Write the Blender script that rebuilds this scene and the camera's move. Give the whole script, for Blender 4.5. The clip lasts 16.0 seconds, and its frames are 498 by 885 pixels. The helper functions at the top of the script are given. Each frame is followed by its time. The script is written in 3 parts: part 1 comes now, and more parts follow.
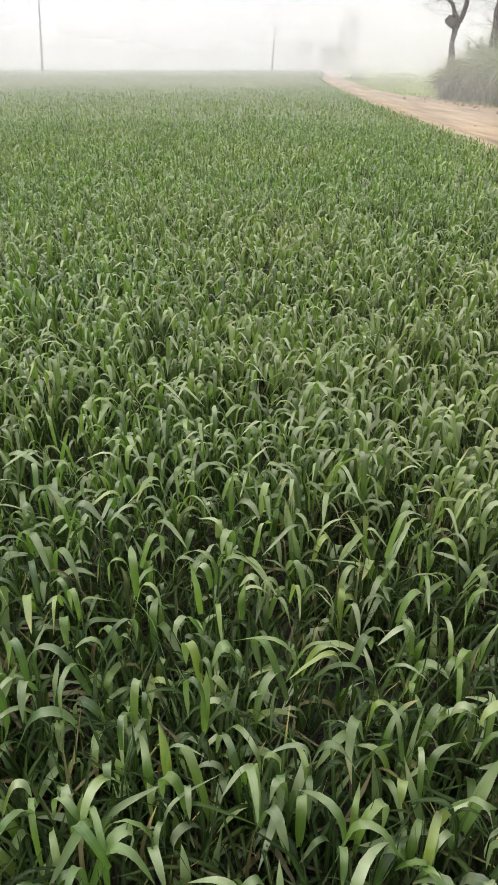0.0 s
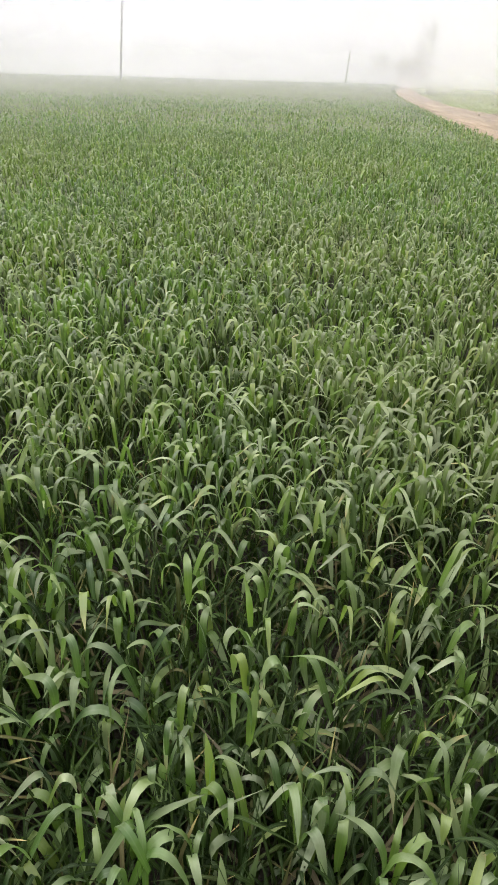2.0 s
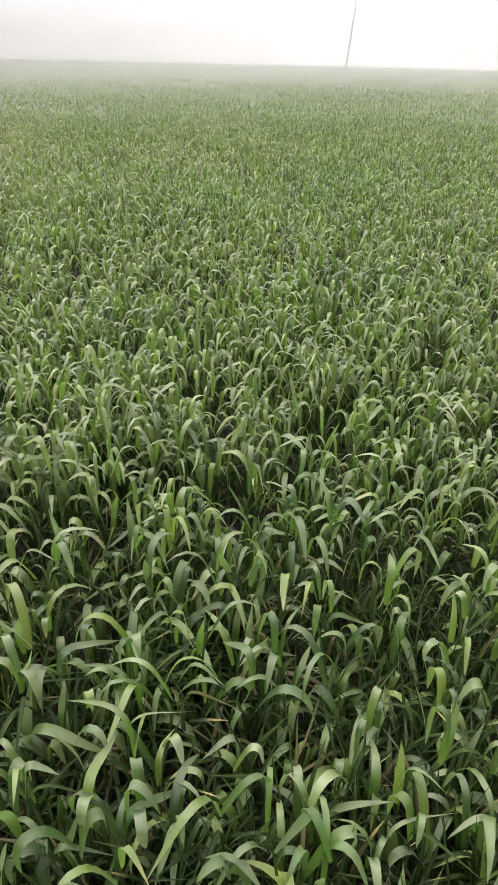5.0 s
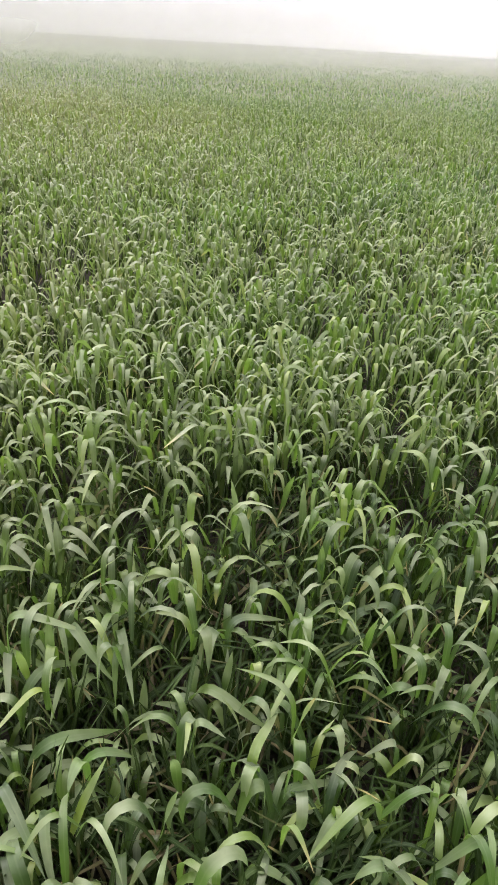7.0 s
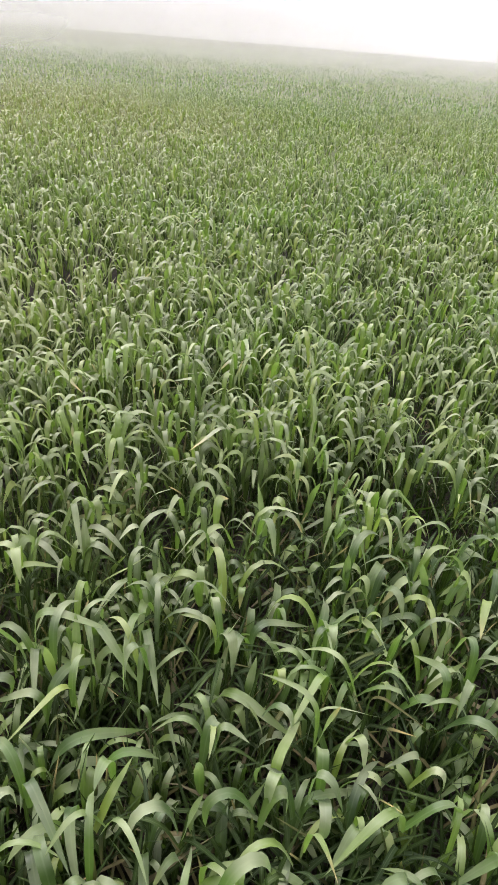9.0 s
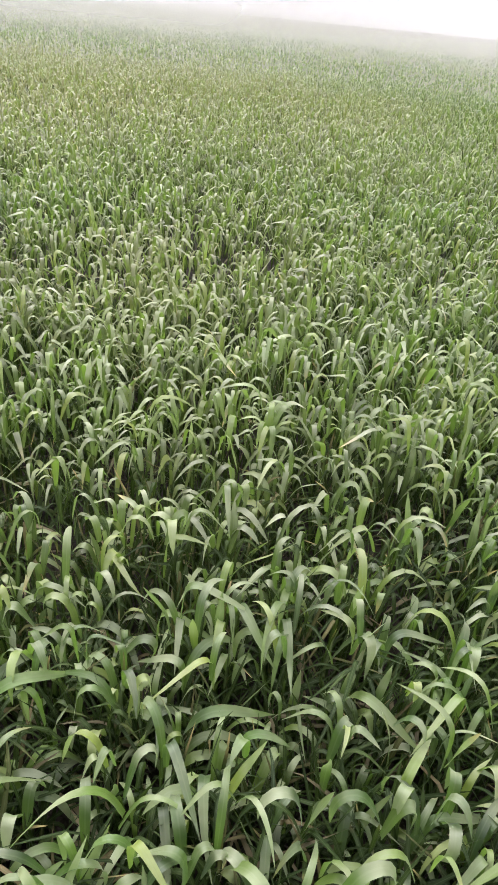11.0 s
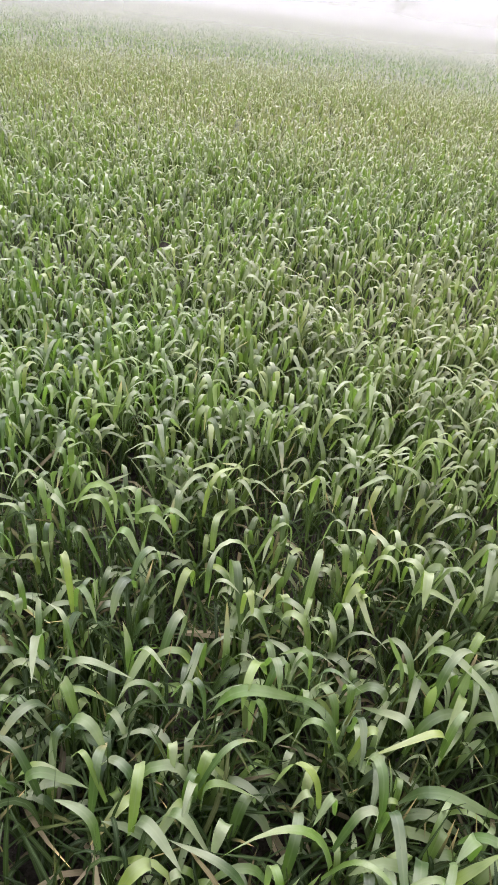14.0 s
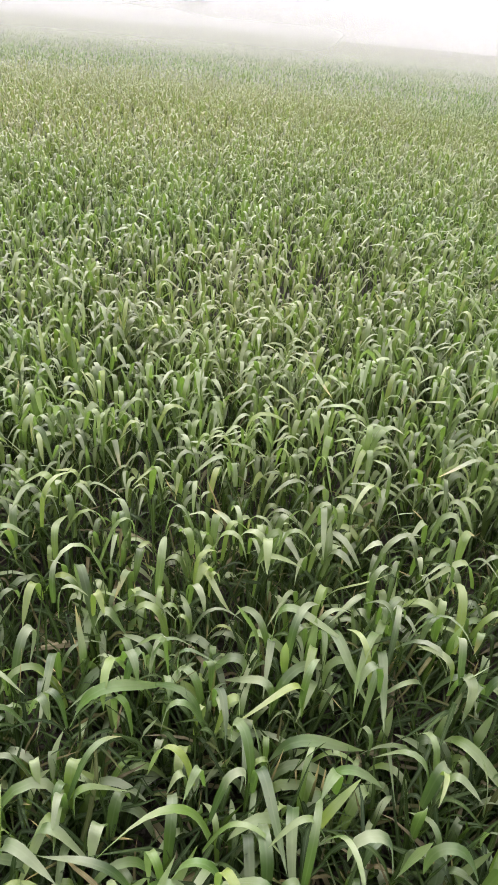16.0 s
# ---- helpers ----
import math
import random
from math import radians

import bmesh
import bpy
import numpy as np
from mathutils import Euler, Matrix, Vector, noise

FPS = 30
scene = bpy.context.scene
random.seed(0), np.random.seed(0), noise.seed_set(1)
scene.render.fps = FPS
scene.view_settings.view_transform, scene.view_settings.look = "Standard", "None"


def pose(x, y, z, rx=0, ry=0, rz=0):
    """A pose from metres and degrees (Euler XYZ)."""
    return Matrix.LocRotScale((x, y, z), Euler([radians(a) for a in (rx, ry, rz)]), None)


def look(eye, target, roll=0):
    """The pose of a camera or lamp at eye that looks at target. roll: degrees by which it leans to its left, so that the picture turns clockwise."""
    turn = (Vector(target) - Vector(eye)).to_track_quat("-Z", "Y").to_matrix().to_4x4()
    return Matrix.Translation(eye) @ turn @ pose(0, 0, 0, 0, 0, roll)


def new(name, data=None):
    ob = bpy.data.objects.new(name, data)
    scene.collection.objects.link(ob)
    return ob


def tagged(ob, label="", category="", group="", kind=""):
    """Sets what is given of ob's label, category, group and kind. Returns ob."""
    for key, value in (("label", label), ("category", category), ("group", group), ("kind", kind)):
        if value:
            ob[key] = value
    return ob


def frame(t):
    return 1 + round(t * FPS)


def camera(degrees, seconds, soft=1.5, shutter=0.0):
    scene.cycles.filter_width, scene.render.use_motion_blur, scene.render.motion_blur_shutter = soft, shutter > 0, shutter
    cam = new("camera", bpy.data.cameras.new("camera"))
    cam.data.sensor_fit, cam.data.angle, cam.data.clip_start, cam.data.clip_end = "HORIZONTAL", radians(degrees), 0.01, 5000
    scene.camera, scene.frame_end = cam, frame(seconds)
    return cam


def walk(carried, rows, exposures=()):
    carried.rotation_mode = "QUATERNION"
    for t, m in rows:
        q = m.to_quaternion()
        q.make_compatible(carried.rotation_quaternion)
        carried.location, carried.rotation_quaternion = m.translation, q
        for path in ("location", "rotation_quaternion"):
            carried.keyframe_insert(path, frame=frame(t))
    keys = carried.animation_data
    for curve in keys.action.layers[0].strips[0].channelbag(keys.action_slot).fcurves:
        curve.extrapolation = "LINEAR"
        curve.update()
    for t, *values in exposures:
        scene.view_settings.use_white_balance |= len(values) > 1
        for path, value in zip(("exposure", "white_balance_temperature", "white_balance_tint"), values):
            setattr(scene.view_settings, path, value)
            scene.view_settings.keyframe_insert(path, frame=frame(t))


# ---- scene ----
cam = camera(41.6, 16.0, soft=0.65)
ROWS = [
    (0.0, -0.0000, 0.0000, 1.4000, 60.077, -0.020, -2.717),
    (0.5, 0.0078, -0.0011, 1.4027, 60.685, -0.095, -4.208),
    (1.0, 0.0062, 0.0003, 1.4032, 60.563, -0.452, -4.583),
    (1.5, 0.0021, 0.0042, 1.4144, 60.965, -0.843, -1.821),
    (2.0, -0.0334, -0.0003, 1.4184, 60.701, -1.481, 2.890),
    (2.5, -0.0552, -0.0022, 1.4106, 60.013, -1.367, 6.129),
    (3.0, -0.0769, -0.0068, 1.4116, 59.771, -1.122, 9.443),
    (3.5, -0.0995, -0.0116, 1.4145, 59.419, -0.593, 13.117),
    (4.0, -0.1158, -0.0153, 1.4111, 59.962, -0.632, 15.096),
    (4.5, -0.1197, -0.0152, 1.4110, 59.449, -0.794, 15.354),
    (5.0, -0.1464, -0.0183, 1.4160, 59.669, -1.179, 19.821),
    (7.5, -0.2932, -0.0809, 1.3948, 58.175, -3.211, 35.213),
    (8.0, -0.3013, -0.0834, 1.3967, 58.322, -3.727, 35.488),
    (10.5, -0.3457, -0.1336, 1.4167, 57.368, -4.768, 42.938),
    (11.0, -0.3792, -0.1596, 1.4143, 56.556, -4.739, 48.661),
    (11.5, -0.4167, -0.1911, 1.4069, 55.517, -4.637, 55.514),
    (12.0, -0.4480, -0.2144, 1.4011, 56.058, -4.483, 59.989),
    (12.5, -0.4633, -0.2261, 1.4037, 56.091, -4.900, 63.586),
    (13.0, -0.4709, -0.2320, 1.4067, 57.440, -3.834, 65.907),
    (13.5, -0.4841, -0.2505, 1.4089, 56.751, -4.670, 69.112),
    (14.0, -0.4920, -0.2551, 1.4061, 56.387, -5.467, 71.141),
    (14.5, -0.4935, -0.2582, 1.4082, 56.836, -5.184, 71.232),
    (15.0, -0.4926, -0.2503, 1.3981, 56.071, -5.407, 69.091),
    (15.5, -0.4710, -0.2242, 1.3914, 56.674, -5.137, 62.966),
    (16.0, -0.4345, -0.2007, 1.3968, 57.658, -4.509, 55.948),
]
EXPOSURES = [(0.0, -0.14, 6450, 9), (5.0, 0.02, 6450, 13), (8.0, 0.17, 6450, 16), (10.5, 0.31, 6300, 20), (12.5, 0.54, 6120, 24), (14.5, 0.38, 6150, 23), (16.0, 0.38, 6300, 20)]
walk(cam, [(t, pose(x, y, z, rx, ry, rz)) for t, x, y, z, rx, ry, rz in ROWS], EXPOSURES)

# ---------------------------------------------------------------- world and light
FOOT = Vector((-0.25, -0.10, 0.0))          # middle of the small circle that the walker stands in
ZENITH = 2.3

world = bpy.data.worlds.new("overcast_sky")
scene.world = world
world.use_nodes = True
wn, wl = world.node_tree.nodes, world.node_tree.links
wn.clear()


def wnode(kind, **props):
    n = wn.new(kind)
    for k, v in props.items():
        if k == "op":
            n.operation = v
        elif k == "sky":
            n.sky_type = v
    return n


w_out = wn.new("ShaderNodeOutputWorld")
w_bg = wn.new("ShaderNodeBackground")
w_co = wn.new("ShaderNodeTexCoord")
w_sep = wn.new("ShaderNodeSeparateXYZ")
w_up = wnode("ShaderNodeMath", op="MAXIMUM")
w_up.inputs[1].default_value = 0.0
w_lum = wn.new("ShaderNodeMapRange")                    # luminance of a fog sky: dimmer along the horizon
w_lum.interpolation_type = "SMOOTHSTEP"
w_lum.inputs["From Min"].default_value = 0.06
w_lum.inputs["From Max"].default_value = 0.62
w_lum.inputs["To Min"].default_value = ZENITH * 0.62
w_lum.inputs["To Max"].default_value = ZENITH
w_tint = wn.new("ShaderNodeMix")
w_tint.data_type = "RGBA"
w_tint.inputs[6].default_value = (0.985, 0.957, 1.0, 1)
w_tint.inputs[7].default_value = (0.96, 0.985, 1.0, 1)
w_mul = wn.new("ShaderNodeVectorMath")
w_mul.operation = "SCALE"
w_sky = wnode("ShaderNodeTexSky", sky="NISHITA")
w_sky.sun_disc = False
w_sky.sun_elevation = radians(50)
w_sky.sun_rotation = radians(-74)
w_sky.dust_density = 6.0
w_sky.air_density = 1.5
w_hsv = wn.new("ShaderNodeHueSaturation")
w_hsv.inputs["Saturation"].default_value = 0.25
w_hsv.inputs["Value"].default_value = 0.006
w_add = wn.new("ShaderNodeVectorMath")
w_add.operation = "ADD"
wl.new(w_co.outputs["Generated"], w_sep.inputs[0])
wl.new(w_sep.outputs["Z"], w_up.inputs[0])
wl.new(w_up.outputs[0], w_lum.inputs[0])
wl.new(w_up.outputs[0], w_tint.inputs[0])
wl.new(w_tint.outputs[2], w_mul.inputs[0])
wl.new(w_lum.outputs[0], w_mul.inputs["Scale"])
wl.new(w_sky.outputs[0], w_hsv.inputs["Color"])
wl.new(w_mul.outputs[0], w_add.inputs[0])
wl.new(w_hsv.outputs[0], w_add.inputs[1])
wl.new(w_add.outputs[0], w_bg.inputs["Color"])
w_bg.inputs["Strength"].default_value = 1.0
wl.new(w_bg.outputs[0], w_out.inputs[0])

sun_data = bpy.data.lights.new("sun", "SUN")
sun_data.energy, sun_data.angle, sun_data.color = 3.6, radians(30), (1.0, 0.975, 0.93)
sun = new("sun", sun_data)
sun.matrix_world = look((-36, 11, 42), (0, 0, 0))


# ---------------------------------------------------------------- materials
def material(name):
    m = bpy.data.materials.new(name)
    m.use_nodes = True
    m.node_tree.nodes.clear()
    nodes, links = m.node_tree.nodes, m.node_tree.links
    return m, nodes, links


def ramp(nodes, stops):
    r = nodes.new("ShaderNodeValToRGB")
    e = r.color_ramp.elements
    while len(e) < len(stops):
        e.new(0.5)
    for el, (p, c) in zip(e, stops):
        el.position, el.color = p, (*c, 1)
    return r


def math_node(nodes, op, a=None, b=None, c=None):
    n = nodes.new("ShaderNodeMath")
    n.operation = op
    for i, v in enumerate((a, b, c)):
        if v is not None:
            n.inputs[i].default_value = v
    return n


def mix_color(nodes, links, fac, a, b, mode="MIX"):
    n = nodes.new("ShaderNodeMix")
    n.data_type, n.blend_type = "RGBA", mode
    for i, v in ((0, fac), (6, a), (7, b)):
        if isinstance(v, (int, float)):
            n.inputs[i].default_value = v
        elif isinstance(v, tuple):
            n.inputs[i].default_value = (*v, 1)
        else:
            links.new(v, n.inputs[i])
    return n.outputs[2]


def map_range(nodes, links, value, a, b, c=0.0, d=1.0, smooth=False):
    n = nodes.new("ShaderNodeMapRange")
    n.clamp = True
    if smooth:
        n.interpolation_type = "SMOOTHSTEP"
    links.new(value, n.inputs[0])
    for i, v in enumerate((a, b, c, d)):
        n.inputs[1 + i].default_value = v
    return n.outputs[0]


def noise_tex(nodes, links, vector, scale, detail=3.0, rough=0.55):
    n = nodes.new("ShaderNodeTexNoise")
    n.inputs["Scale"].default_value = scale
    n.inputs["Detail"].default_value = detail
    n.inputs["Roughness"].default_value = rough
    links.new(vector, n.inputs["Vector"])
    return n.outputs[0]


def blade_random(nodes, links, rnd, factor):
    """Another random number for each blade, from its first one."""
    big = math_node(nodes, "MULTIPLY", b=factor)
    rest = math_node(nodes, "FRACT")
    links.new(rnd, big.inputs[0])
    links.new(big.outputs[0], rest.inputs[0])
    return rest.outputs[0]


LEAF_STOPS = [(0.0, (0.014, 0.034, 0.009)), (0.30, (0.026, 0.062, 0.011)), (0.62, (0.055, 0.106, 0.013)),
              (0.86, (0.104, 0.164, 0.019)), (1.0, (0.180, 0.228, 0.032))]


def leaf_material(name, per_object, stops=LEAF_STOPS, through_light=0.30, gloss=0.52, wax_light=0.70, shine=0.62, yellowing=0.85, patchy=0.52, vivid=0.0, sheen=0.0):
    """A grass blade: fine veins along it, a pale midrib, a waxy bloom with light painted on the outer half, some
    yellowed tips; light comes through it.
    """
    m, nodes, links = material(name)
    out = nodes.new("ShaderNodeOutputMaterial")
    uv = nodes.new("ShaderNodeUVMap")
    sep = nodes.new("ShaderNodeSeparateXYZ")
    links.new(uv.outputs[0], sep.inputs[0])
    geo = nodes.new("ShaderNodeNewGeometry")
    if per_object:
        rnd = nodes.new("ShaderNodeObjectInfo").outputs["Random"]
    else:
        rnd = geo.outputs["Random Per Island"]
    col = ramp(nodes, stops)
    links.new(rnd, col.inputs[0])
    lush = noise_tex(nodes, links, geo.outputs["Position"], 3.2, 2.0)               # some tussocks are a fresher green
    lush = map_range(nodes, links, lush, 0.52, 0.64, 0.0, vivid)
    leaf_green = mix_color(nodes, links, lush, col.outputs[0], (0.085, 0.178, 0.013))
    # broad patches of the field run a little yellower
    patch = noise_tex(nodes, links, geo.outputs["Position"], 0.30, 2.0)
    spot = nodes.new("ShaderNodeVectorMath")             # a weak, yellowing stretch of the stand
    spot.operation = "DISTANCE"
    links.new(geo.outputs["Position"], spot.inputs[0])
    spot.inputs[1].default_value = (-11.5, 4.5, 0.4)
    rag = math_node(nodes, "MULTIPLY_ADD", b=6.0)
    links.new(patch, rag.inputs[0])
    links.new(spot.outputs["Value"], rag.inputs[2])
    weak = map_range(nodes, links, rag.outputs[0], 6.5, 12.5, yellowing, 0.0, smooth=True)
    patch = map_range(nodes, links, patch, 0.42, 0.70, 0.0, patchy)
    both = math_node(nodes, "MAXIMUM")
    links.new(weak, both.inputs[0])
    links.new(patch, both.inputs[1])
    c = mix_color(nodes, links, both.outputs[0], leaf_green, (0.225, 0.192, 0.084))
    # veins along the blade
    vein_map = nodes.new("ShaderNodeMapping")
    vein_map.inputs["Scale"].default_value = (16.0, 1.3, 1.0)
    links.new(uv.outputs[0], vein_map.inputs[0])
    off = nodes.new("ShaderNodeCombineXYZ")
    big = math_node(nodes, "MULTIPLY", b=53.0)
    links.new(rnd, big.inputs[0])
    links.new(big.outputs[0], off.inputs[1])
    links.new(off.outputs[0], vein_map.inputs["Location"])
    veins = noise_tex(nodes, links, vein_map.outputs[0], 1.0, 3.0)
    c = mix_color(nodes, links, 0.55, c, mix_color(nodes, links, veins, (0.55, 0.55, 0.55), (1.45, 1.45, 1.35)), "MULTIPLY")
    # the midrib
    mid = math_node(nodes, "SUBTRACT", b=0.5)
    links.new(sep.outputs["X"], mid.inputs[0])
    mid_abs = math_node(nodes, "ABSOLUTE")
    links.new(mid.outputs[0], mid_abs.inputs[0])
    rib = map_range(nodes, links, mid_abs.outputs[0], 0.03, 0.10, 0.22, 0.0)
    c = mix_color(nodes, links, rib, c, (0.17, 0.22, 0.10))
    # a pale waxy bloom in uneven patches, with light from above painted in
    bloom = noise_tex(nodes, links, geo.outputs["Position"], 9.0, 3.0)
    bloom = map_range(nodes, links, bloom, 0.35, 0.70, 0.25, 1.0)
    outer = map_range(nodes, links, sep.outputs["Y"], 0.34, 0.62, 0.03, wax_light, smooth=True)       # painted lighter past the bend, as if the sky lit the folded half
    wax_light_fac = math_node(nodes, "MULTIPLY")
    pale_share = map_range(nodes, links, blade_random(nodes, links, rnd, 7.77), 0.0, 1.0, 0.55, 1.35)        # some blades paler than others
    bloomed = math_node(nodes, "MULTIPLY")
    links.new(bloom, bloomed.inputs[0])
    links.new(pale_share, bloomed.inputs[1])
    links.new(bloomed.outputs[0], wax_light_fac.inputs[0])
    links.new(outer, wax_light_fac.inputs[1])
    c = mix_color(nodes, links, wax_light_fac.outputs[0], c, (0.335, 0.366, 0.218))
    # yellowed tips on a few blades
    old_sel = map_range(nodes, links, blade_random(nodes, links, rnd, 17.31), 0.90, 0.97)
    tip = map_range(nodes, links, sep.outputs["Y"], 0.70, 0.97)
    tip_fac = math_node(nodes, "MULTIPLY")
    links.new(old_sel, tip_fac.inputs[0])
    links.new(tip, tip_fac.inputs[1])
    c = mix_color(nodes, links, tip_fac.outputs[0], c, (0.42, 0.33, 0.14))
    p = nodes.new("ShaderNodeBsdfPrincipled")
    links.new(c, p.inputs["Base Color"])
    p.inputs["Roughness"].default_value = gloss
    p.inputs["Specular IOR Level"].default_value = shine
    p.inputs["Sheen Weight"].default_value = sheen                 # brightens the blades seen at a slant
    p.inputs["Sheen Roughness"].default_value = 0.35
    p.inputs["Sheen Tint"].default_value = (0.95, 1.0, 0.88, 1)
    bump = nodes.new("ShaderNodeBump")
    bump.inputs["Strength"].default_value = 0.25
    bump.inputs["Distance"].default_value = 0.002
    links.new(veins, bump.inputs["Height"])
    links.new(bump.outputs[0], p.inputs["Normal"])
    tr = nodes.new("ShaderNodeBsdfTranslucent")
    links.new(mix_color(nodes, links, 0.6, c, (0.23, 0.46, 0.035)), tr.inputs["Color"])
    mx = nodes.new("ShaderNodeMixShader")
    mx.inputs[0].default_value = through_light
    links.new(p.outputs[0], mx.inputs[1])
    links.new(tr.outputs[0], mx.inputs[2])
    links.new(mx.outputs[0], out.inputs[0])
    return m


def earth_material(name, stops, scale=6.0, fine=90.0, rough=0.95, depth=0.02, stretch=(1.0, 1.0, 1.0)):
    m, nodes, links = material(name)
    out = nodes.new("ShaderNodeOutputMaterial")
    geo = nodes.new("ShaderNodeNewGeometry")
    along = nodes.new("ShaderNodeMapping")
    along.inputs["Scale"].default_value = stretch
    links.new(geo.outputs["Position"], along.inputs[0])
    a = noise_tex(nodes, links, along.outputs[0], scale, 5.0, 0.6)
    b = noise_tex(nodes, links, geo.outputs["Position"], fine, 3.0)
    col = ramp(nodes, stops)
    links.new(a, col.inputs[0])
    c = mix_color(nodes, links, 0.6, col.outputs[0], mix_color(nodes, links, b, (0.5, 0.5, 0.5), (1.5, 1.5, 1.5)), "MULTIPLY")
    p = nodes.new("ShaderNodeBsdfPrincipled")
    links.new(c, p.inputs["Base Color"])
    p.inputs["Roughness"].default_value = rough
    bump = nodes.new("ShaderNodeBump")
    bump.inputs["Distance"].default_value = depth
    bump.inputs["Strength"].default_value = 0.8
    links.new(b, bump.inputs["Height"])
    links.new(bump.outputs[0], p.inputs["Normal"])
    links.new(p.outputs[0], out.inputs[0])
    return m


def mist_material(name, radius, density, full, fade, top, aloft, grey, white, warm, field_edge):
    """A sheet standing in for thin mist: mostly clear, the rest scatters daylight both ways. It fades towards the crop
    and upwards to fit the camera's view, and is set thicker and greyer to the west.
    """
    m, nodes, links = material(name)
    out = nodes.new("ShaderNodeOutputMaterial")
    geo = nodes.new("ShaderNodeNewGeometry")
    sep = nodes.new("ShaderNodeSeparateXYZ")
    links.new(geo.outputs["Position"], sep.inputs[0])
    over = math_node(nodes, "ADD")                       # past the field's edge the fade is shifted down to hide a line in view
    links.new(sep.outputs["Z"], over.inputs[0])
    links.new(map_range(nodes, links, sep.outputs["X"], field_edge - 0.4, field_edge + 0.6, 0.0, 0.45), over.inputs[1])
    rise = map_range(nodes, links, over.outputs[0], 0.5, full, 0.0, density)
    fall = map_range(nodes, links, sep.outputs["Z"], fade, top, 1.0, aloft, smooth=True)
    wisp = noise_tex(nodes, links, geo.outputs["Position"], 0.06, 3.0)
    wisp = map_range(nodes, links, wisp, 0.3, 0.7, 0.88, 1.12)
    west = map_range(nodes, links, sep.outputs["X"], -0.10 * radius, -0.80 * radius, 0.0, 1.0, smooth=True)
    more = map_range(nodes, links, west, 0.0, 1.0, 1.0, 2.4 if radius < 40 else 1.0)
    f1 = math_node(nodes, "MULTIPLY")
    links.new(rise, f1.inputs[0])
    links.new(fall, f1.inputs[1])
    f2 = math_node(nodes, "MULTIPLY")
    links.new(f1.outputs[0], f2.inputs[0])
    links.new(wisp, f2.inputs[1])
    f3 = math_node(nodes, "MULTIPLY")
    links.new(f2.outputs[0], f3.inputs[0])
    links.new(more, f3.inputs[1])
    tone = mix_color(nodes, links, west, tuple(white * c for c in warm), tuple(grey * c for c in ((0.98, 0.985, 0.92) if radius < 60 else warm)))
    d = nodes.new("ShaderNodeBsdfDiffuse")
    links.new(tone, d.inputs["Color"])
    t = nodes.new("ShaderNodeBsdfTranslucent")
    links.new(tone, t.inputs["Color"])
    half = nodes.new("ShaderNodeMixShader")
    half.inputs[0].default_value = 0.52
    links.new(d.outputs[0], half.inputs[1])
    links.new(t.outputs[0], half.inputs[2])
    clear = nodes.new("ShaderNodeBsdfTransparent")
    mx = nodes.new("ShaderNodeMixShader")
    links.new(f3.outputs[0], mx.inputs[0])
    links.new(clear.outputs[0], mx.inputs[1])
    links.new(half.outputs[0], mx.inputs[2])
    links.new(mx.outputs[0], out.inputs[0])
    return m


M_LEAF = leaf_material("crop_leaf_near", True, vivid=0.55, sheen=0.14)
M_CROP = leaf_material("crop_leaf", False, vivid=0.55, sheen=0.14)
SHADE_STOPS = [(0.0, (0.009, 0.019, 0.006)), (0.5, (0.017, 0.033, 0.008)), (0.88, (0.032, 0.054, 0.012)), (0.95, (0.075, 0.070, 0.026)), (1.0, (0.115, 0.085, 0.045))]
M_LEAF_SHADE = leaf_material("crop_shaded_leaf_near", True, SHADE_STOPS, 0.12, 0.6, 0.03, 0.12, 0.3, 0.05)        # lower leaves: the stand's shade put into their colour, without bloom, some withering
M_CROP_SHADE = leaf_material("crop_shaded_leaf", False, SHADE_STOPS, 0.12, 0.6, 0.03, 0.12, 0.3, 0.05)
M_STEM = leaf_material("crop_stem", False, [(0.0, (0.025, 0.048, 0.012)), (1.0, (0.060, 0.095, 0.026))], 0.05, 0.5, 0.05, 0.15, 0.3, 0.05)
M_DRY = leaf_material("dry_blade", False, [(0.0, (0.05, 0.037, 0.023)), (0.6, (0.11, 0.083, 0.05)), (1.0, (0.22, 0.18, 0.11))], 0.10, 0.7, 0.1, 0.2)
M_REED = leaf_material("reed_blade", False, [(0.0, (0.070, 0.080, 0.045)), (0.5, (0.135, 0.148, 0.078)), (0.85, (0.235, 0.230, 0.130)), (1.0, (0.38, 0.34, 0.23))], 0.17, 0.55, 0.40, 0.35, 0.3, 0.1)
M_TURF = leaf_material("turf_blade", False, [(0.0, (0.15, 0.19, 0.050)), (0.6, (0.24, 0.28, 0.075)), (1.0, (0.36, 0.34, 0.12))], 0.30, 0.6, 0.15, 0.4, 0.3, 0.3)
M_FAR_LEAF = leaf_material("tree_leaf", False, [(0.0, (0.05, 0.07, 0.035)), (1.0, (0.10, 0.12, 0.06))], 0.2, 0.6)
# soil darkened in colour to deepen the shadowed gaps between plants
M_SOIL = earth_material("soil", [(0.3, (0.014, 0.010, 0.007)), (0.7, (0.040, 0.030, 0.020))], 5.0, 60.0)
M_GROUND = earth_material("meadow_ground", [(0.35, (0.130, 0.155, 0.050)), (0.55, (0.180, 0.205, 0.066)), (0.75, (0.240, 0.215, 0.105))], 0.35, 30.0)
M_ROAD = earth_material("sandy_track", [(0.28, (0.130, 0.092, 0.058)), (0.43, (0.225, 0.160, 0.100)), (0.54, (0.285, 0.208, 0.135)), (0.72, (0.370, 0.285, 0.195))], 2.0, 22.0, depth=0.020, stretch=(1.5, 0.13, 1.0))
